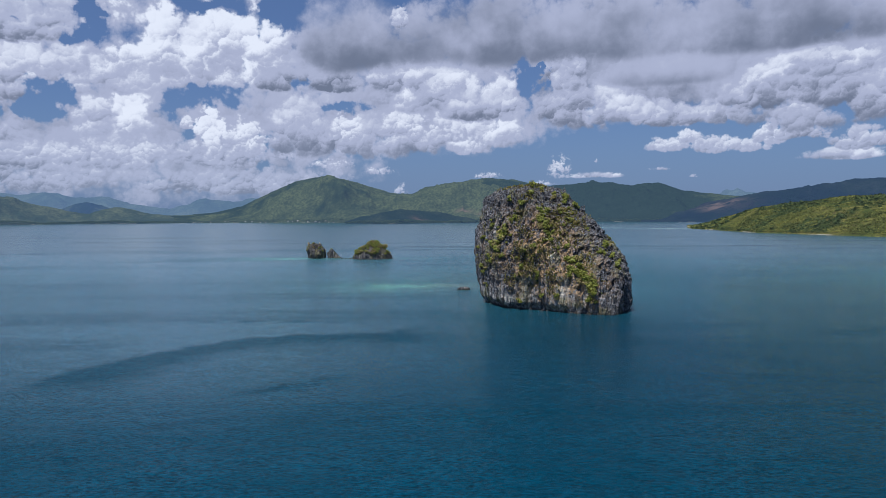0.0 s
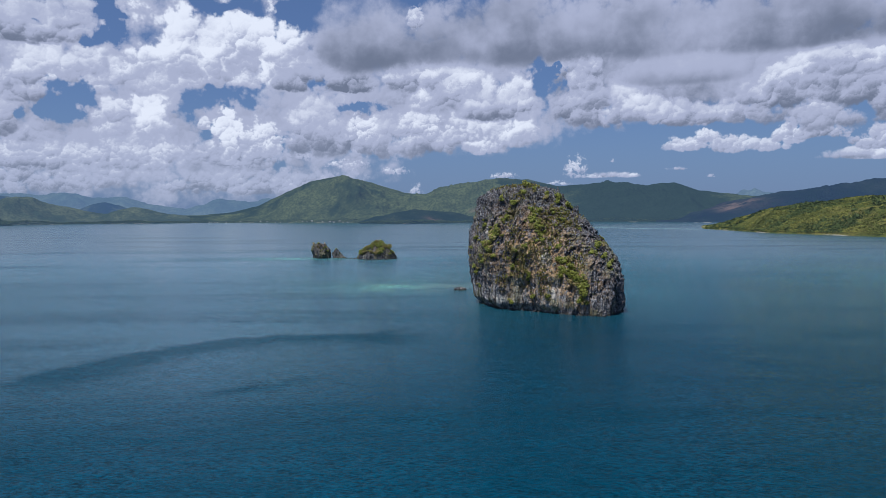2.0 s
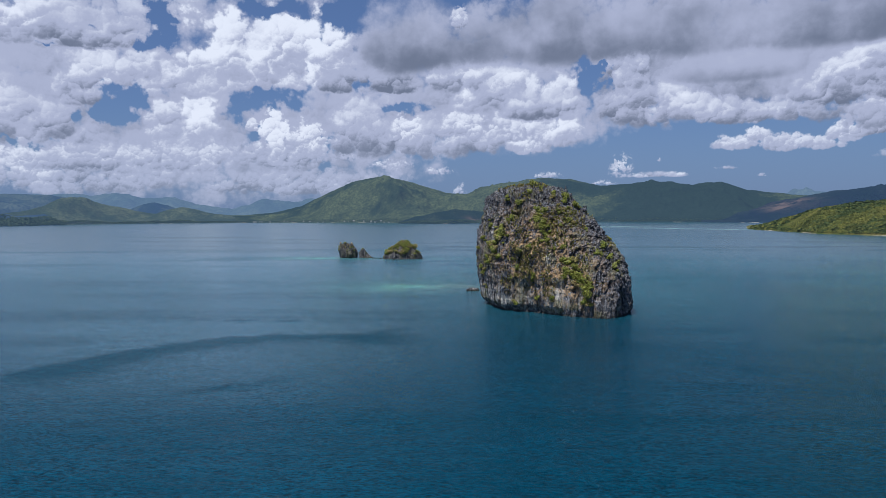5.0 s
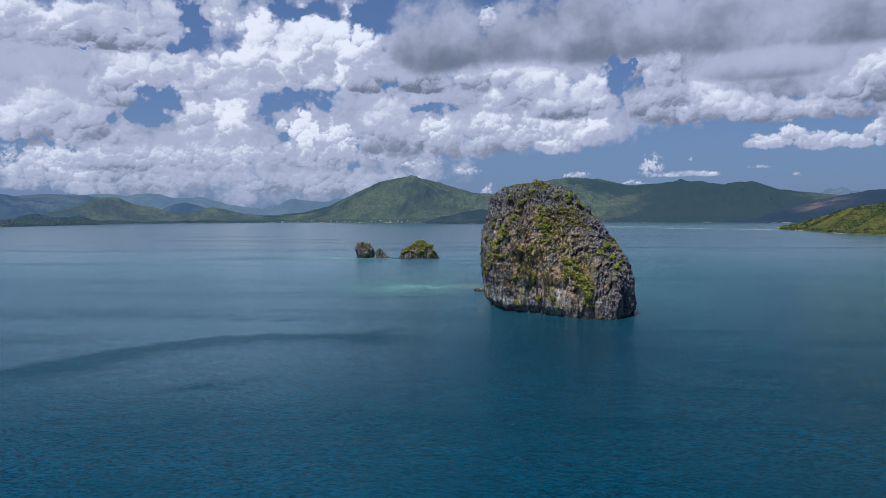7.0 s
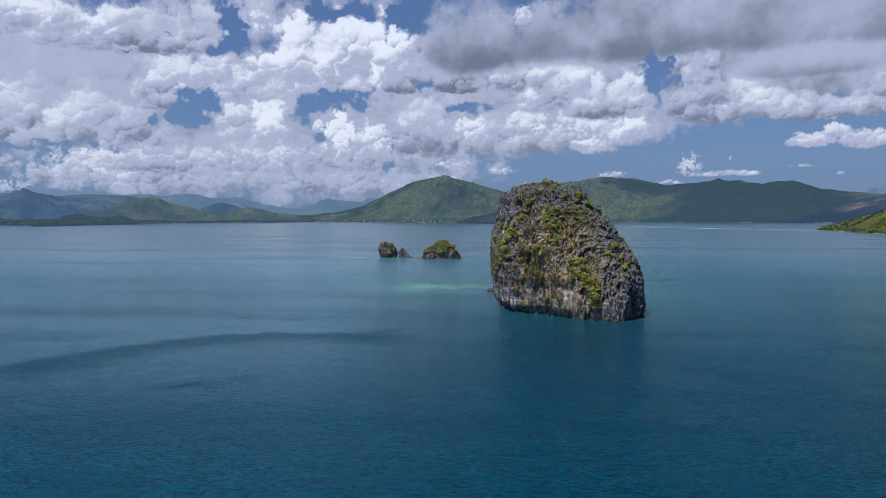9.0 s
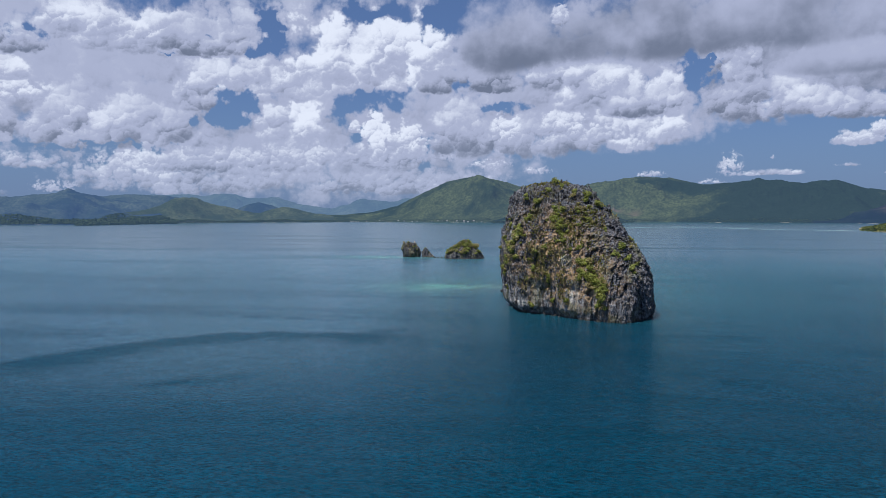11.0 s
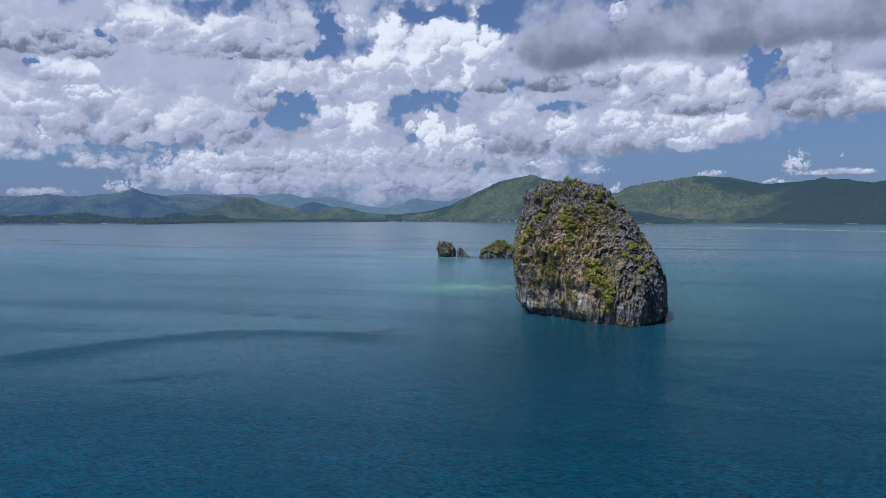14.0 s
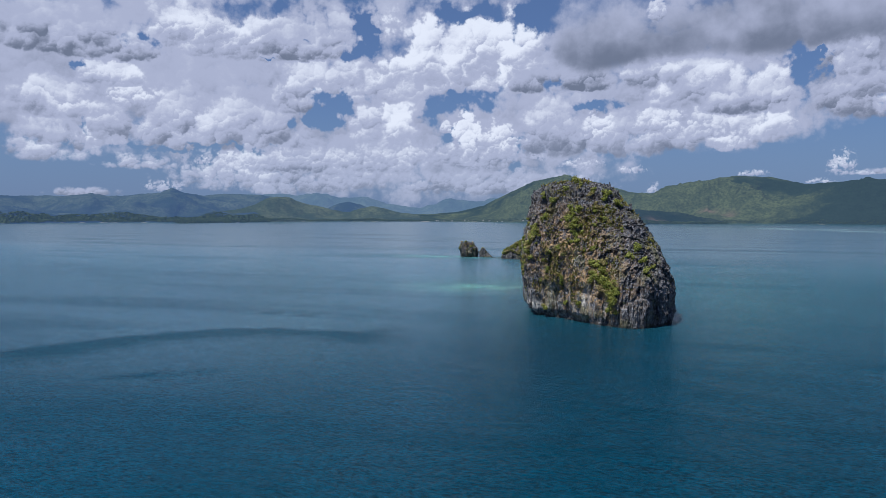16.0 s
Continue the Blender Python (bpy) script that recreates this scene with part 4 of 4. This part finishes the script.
pinnacles(isle_a, crest, 23)
BAY = Vector((25.3, 6.9, 26.8))
# shrubs on the tall rock's seaward face: across, height and radius
SHRUBS = [(19.1, 30.5, 1.2), (16.0, 31.8, 0.9), (23.2, 34.6, 1.7), (25.5, 34.0, 1.1), (28.5, 32.4, 1.1), (31.5, 31.6, 1.2), (34.1, 29.2, 1.1), (32.3, 24.8, 1.0),
          (25.0, 26.3, 1.7), (24.0, 28.3, 0.9), (26.0, 20.2, 1.1), (24.7, 23.3, 1.1), (41.3, 18.2, 1.2), (40.1, 16.0, 0.9), (43.5, 15.2, 1.1), (45.0, 12.6, 1.1),
          (32.6, 13.3, 1.7), (33.5, 10.3, 1.5), (36.1, 8.0, 1.7), (36.8, 5.4, 1.7), (36.3, 2.6, 1.1), (31.6, 10.3, 1.2), (22.5, 9.9, 1.2), (17.9, 2.4, 0.8)]
SHRUBS_2 = [(13.2, 20.2, 1.9), (12.5, 17.1, 1.4), (14.0, 23.3, 1.2), (11.7, 24.1, 0.8), (16.8, 26.4, 0.9), (10.9, 14.0, 1.1), (10.6, 7.0, 0.8), (8.6, 17.9, 0.6),
            (9.7, 10.9, 0.8), (36.8, 22.8, 0.7), (30.0, 27.4, 0.8), (27.5, 4.1, 0.8), (21.4, 17.9, 0.9), (18.6, 17.1, 0.9), (24.0, 4.0, 0.7),
            (28.5, 17.2, 0.8), (30.8, 17.9, 0.9), (16.8, 14.8, 0.7), (18.3, 12.5, 0.8), (25.5, 24.6, 1.2), (23.4, 25.2, 1.0), (34.6, 9.2, 1.3), (37.4, 6.8, 1.2), (34.0, 12.0, 1.2), (11.2, 19.0, 1.2), (9.6, 20.4, 0.9), (13.4, 15.4, 1.0), (9.2, 12.6, 0.9), (14.8, 21.4, 1.1), (27.0, 22.0, 0.9)]
rng = np.random.default_rng(5)
for x, z, r in SHRUBS + SHRUBS_2:
    hit, nrm, _, _ = BIG.ray_cast(BAY, (Vector((x, 200, z)) - BAY).normalized())
    if not hit:
        continue
    plant(GREEN, hit - nrm * 0.15 * r, r * 1.05, rng, nrm)
    for _ in range(int(1.2 + r * 2.2)):
        q = Vector((x + rng.normal() * r * 0.6, 200, z + rng.normal() * r * 0.75))
        hit, nrm, _, _ = BIG.ray_cast(BAY, (q - BAY).normalized())
        if hit and hit.y < 235:
            plant(GREEN if rng.random() < 0.75 else OLIVE, hit - nrm * 0.1 * r, r * rng.uniform(0.5, 0.95), rng, nrm)
# smaller scrub between them
count = 0
while count < 40:
    x, z = rng.normal(23, 8), rng.normal(19, 8)
    if fbm(np.array([[x / 7.0 + 2, z / 9.0, 1.5]]), 4)[0] < rng.uniform(-0.1, 0.4):
        continue
    hit, nrm, _, _ = BIG.ray_cast(BAY, (Vector((x, 200, z)) - BAY).normalized())
    if hit and hit.y < 260:
        plant(OLIVE if rng.random() < 0.7 else GREEN, hit - nrm * 0.1, rng.uniform(0.3, 0.75), rng, nrm)
        count += 1
for ob, n, lo, sz in ((isle_c, 78, 2.4, (1.1, 1.9)), (isle_a, 20, 4.0, (0.45, 0.95)), (isle_b, 9, 1.8, (0.35, 0.75))):
    T = tree_of(ob)
    r = {isle_c.name: 11, isle_a.name: 6, isle_b.name: 2.5}[ob.name]
    k = 0
    for _ in range(900):
        q = Vector(ob.location) + Vector((rng.uniform(-r, r), rng.uniform(-r, r), 40))
        down = Vector((0, 0, -1))
        if rng.random() < 0.55:
            q, down = Vector((q.x, q.y - 200, rng.uniform(lo, lo + 9))), Vector((0, 1, 0))
        hit, nrm, _, _ = T.ray_cast(q, down)
        if hit and hit.z > lo and k < n:
            plant(GREEN if rng.random() < 0.7 else OLIVE, hit, rng.uniform(*sz), rng)
            k += 1


def tufts():
    """Low grass and fern tufts in the cracks of the tall rock."""
    m = big_rock.data
    n = len(m.polygons)
    c, nr = np.zeros(n * 3, np.float32), np.zeros(n * 3, np.float32)
    m.polygons.foreach_get("center", c)
    m.polygons.foreach_get("normal", nr)
    c, nr = c.reshape(-1, 3) + np.asarray(big_rock.location), nr.reshape(-1, 3)
    mask = fbm(c / np.array([5, 5, 7]) + 4, 4) - 0.5 + 0.75 * np.exp(-((c[:, 0] - 23) / 13) ** 2 - ((c[:, 2] - 20) / 12) ** 2) + 0.25 * np.clip(nr[:, 2], -1, 1) - 0.25 * np.exp(-c[:, 2] / 4)
    ok = np.where((mask > 0.02) & (c[:, 2] > 2) & (nr[:, 2] > -0.3) & (c[:, 1] < 226))[0]
    g = np.random.default_rng(3)
    ok = g.choice(ok, min(5200, len(ok)), replace=False)
    for name, mat, chosen, label in (("rock_grass", DRY, ok[:3200], "dry brown grass tufts in the rock cracks"), ("rock_ferns", LEAF, ok[3200:], "small green plants in the rock cracks")):
        V = []
        for k in range(4):
            a = g.normal(size=(len(chosen), 3))
            a /= np.linalg.norm(a, axis=1)[:, None]
            up = nr[chosen] * 0.7 + (0, 0, 0.6) + a * 0.5
            s = g.uniform(0.15, 0.42, len(chosen))[:, None]
            side = np.cross(up, a)
            p = c[chosen]
            V.append(np.stack([p - side * s * 0.3, p + up * s * 0.5 - side * s * 0.5, p + up * s * 1.1, p + up * s * 0.5 + side * s * 0.5], 1).reshape(-1, 3))
        V = np.concatenate(V)
        tagged(new(name, mesh_from(name, V, np.arange(len(V)).reshape(-1, 4), mat)), label, "plants", kind="stuff")


tufts()

# ---------------------------------------------------------------- woods on the far land
def crowns(name, at, size, mat, label, seed, leaves=14):
    """Far tree crowns: each a ragged clump of leaf sprays over a low dome."""
    g = np.random.default_rng(seed)
    n = len(at)
    s = (size[0] + (size[1] - size[0]) * g.random(n) ** 1.7)[:, None, None]
    d = g.normal(size=(n, leaves, 3))
    d[:, :, 2] = np.abs(d[:, :, 2]) * 0.9 + 0.05
    d /= np.linalg.norm(d, axis=2)[:, :, None]
    c = np.asarray(at)[:, None] + d * s * g.uniform(0.55, 1.05, (n, leaves, 1)) * (1.15, 1.15, 0.85)
    nrm = d + g.normal(size=d.shape) * 0.45 + (0, 0, 0.3)
    nrm /= np.linalg.norm(nrm, axis=2)[:, :, None]
    a = np.cross(nrm, g.normal(size=d.shape))
    a /= np.linalg.norm(a, axis=2)[:, :, None]
    b = np.cross(nrm, a)
    k = s * g.uniform(0.30, 0.62, (n, leaves, 1))
    v = np.stack([c - a * k, c - b * k * 0.7, c + a * k * 1.1, c + b * k * 0.8], 2).reshape(-1, 3)
    return tagged(new(name, mesh_from(name, v, np.arange(len(v)).reshape(-1, 4), mat)), label, "woods", kind="stuff")


def wood_material(name, dark, bright, air):
    m, t, b = material(name)
    g = t.node("ShaderNodeNewGeometry")
    patch = t.math("MULTIPLY_ADD", t.noise(g.outputs["Position"], 0.022, 6.0, 0.68), 2.8, -0.9)
    leafy = t.math("MULTIPLY_ADD", g.outputs["Random Per Island"], 0.5, t.math("MULTIPLY", patch, 0.65))
    col = t.mix(t.math("ADD", leafy, -0.06, clamp=True), dark, bright)
    t.put(b.inputs["Base Color"], col)
    b.inputs["Specular IOR Level"].default_value = 0.1
    # air: haze in front of the trees, added as a faint even glow
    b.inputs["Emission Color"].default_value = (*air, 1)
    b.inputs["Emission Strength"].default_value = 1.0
    return m


BUSH = wood_material("headland_bushes", (0.034, 0.056, 0.013), (0.240, 0.225, 0.050), (0.006, 0.010, 0.014))
THICKET = wood_material("headland_thickets", (0.020, 0.038, 0.012), (0.100, 0.120, 0.034), (0.006, 0.010, 0.014))
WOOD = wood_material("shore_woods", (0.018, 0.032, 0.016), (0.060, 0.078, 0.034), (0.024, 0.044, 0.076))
_, HA, HD, HZ, HIN = HEADLAND
g = np.random.default_rng(8)
idx = np.where((HIN.ravel() > 6) & (HIN.ravel() < 330) & (HA.ravel() > -40) & (HA.ravel() < -18.3))[0]
px, py, pz = (-np.sin(np.radians(HA)) * HD).ravel(), (np.cos(np.radians(HA)) * HD).ravel(), HZ.ravel()
dense = fbm(np.stack([px, py, 0 * px], 1)[idx] / 38.0, 4) + 0.35 * np.exp(-HIN.ravel()[idx] / 40)
idx = idx[dense > g.uniform(-0.35, 0.45, len(idx))]
idx = g.choice(idx, min(len(idx), 12000), replace=False)
crowns("headland_scrub", np.stack([px, py, pz], 1)[idx], (0.6, 2.9), BUSH, "yellow-green scrub and bushes covering the headland", 4, 14)
low_trees = np.where((HIN.ravel() > 5) & (HIN.ravel() < 300) & (HA.ravel() > -40) & (HA.ravel() < -18.4))[0]
clump = fbm(np.stack([px, py, 0 * px], 1)[low_trees] / 60.0 + 4.4, 4) + 0.30 * np.exp(-HIN.ravel()[low_trees] / 25) + 0.25 * smooth01((HA.ravel()[low_trees] + 22) / 2.5)
low_trees = low_trees[clump > g.uniform(0.10, 0.45, len(low_trees))]
low_trees = g.choice(low_trees, min(len(low_trees), 2600), replace=False)
crowns("headland_trees", np.stack([px, py, pz], 1)[low_trees], (1.4, 4.6), THICKET, "dark green low trees in thickets on the headland", 5, 18)
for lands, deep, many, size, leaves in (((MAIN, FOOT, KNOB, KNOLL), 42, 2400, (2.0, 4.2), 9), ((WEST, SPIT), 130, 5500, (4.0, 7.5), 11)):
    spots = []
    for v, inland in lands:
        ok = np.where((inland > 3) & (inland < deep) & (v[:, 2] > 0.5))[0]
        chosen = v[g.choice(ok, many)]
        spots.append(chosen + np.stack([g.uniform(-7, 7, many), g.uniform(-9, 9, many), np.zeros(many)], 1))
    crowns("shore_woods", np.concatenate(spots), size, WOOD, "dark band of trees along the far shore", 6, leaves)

# ---------------------------------------------------------------- village on the far shore
def house(w, d, h, roof_mat, label):
    root = tagged(new("house"), label, "house", "houses on the far shore")
    bm = bmesh.new()
    bmesh.ops.create_cube(bm, size=1, matrix=Matrix.Translation((0, 0, h / 2)) @ Matrix.Diagonal((w, d, h, 1)))
    part("wall", bm, WALLS, root)
    bm = bmesh.new()
    a = [bm.verts.new(c) for c in ((-w * .58, -d * .62, h), (w * .58, -d * .62, h), (w * .58, d * .62, h), (-w * .58, d * .62, h), (-w * .5, 0, h + d * .35), (w * .5, 0, h + d * .35))]
    for f in ((0, 1, 5, 4), (2, 3, 4, 5), (1, 2, 5), (3, 0, 4), (3, 2, 1, 0)):
        bm.faces.new([a[k] for k in f])
    part("roof", bm, roof_mat, root, "pale metal roof")
    return root


model = house(7, 5, 3, ROOF, "small white house with pale roof by the shore")
first = True
MV, MI = MAIN
for k in range(26):
    a = g.uniform(8.6, 21)
    d = float(curve_at(np.array([a]), MAIN_SHORE)[0]) + g.uniform(4, 14)
    x, y = -math.sin(radians(a)) * d, math.cos(radians(a)) * d
    z = float(MV[np.argmin((MV[:, 0] - x) ** 2 + (MV[:, 1] - y) ** 2), 2])
    m = pose(x, y, max(z, 1.0) - 0.3, 0, 0, g.uniform(-40, 40))
    if first:
        model.matrix_basis, first = m, False
    else:
        copy_thing(model, m).scale = [float(g.uniform(0.5, 1.0))] * 3
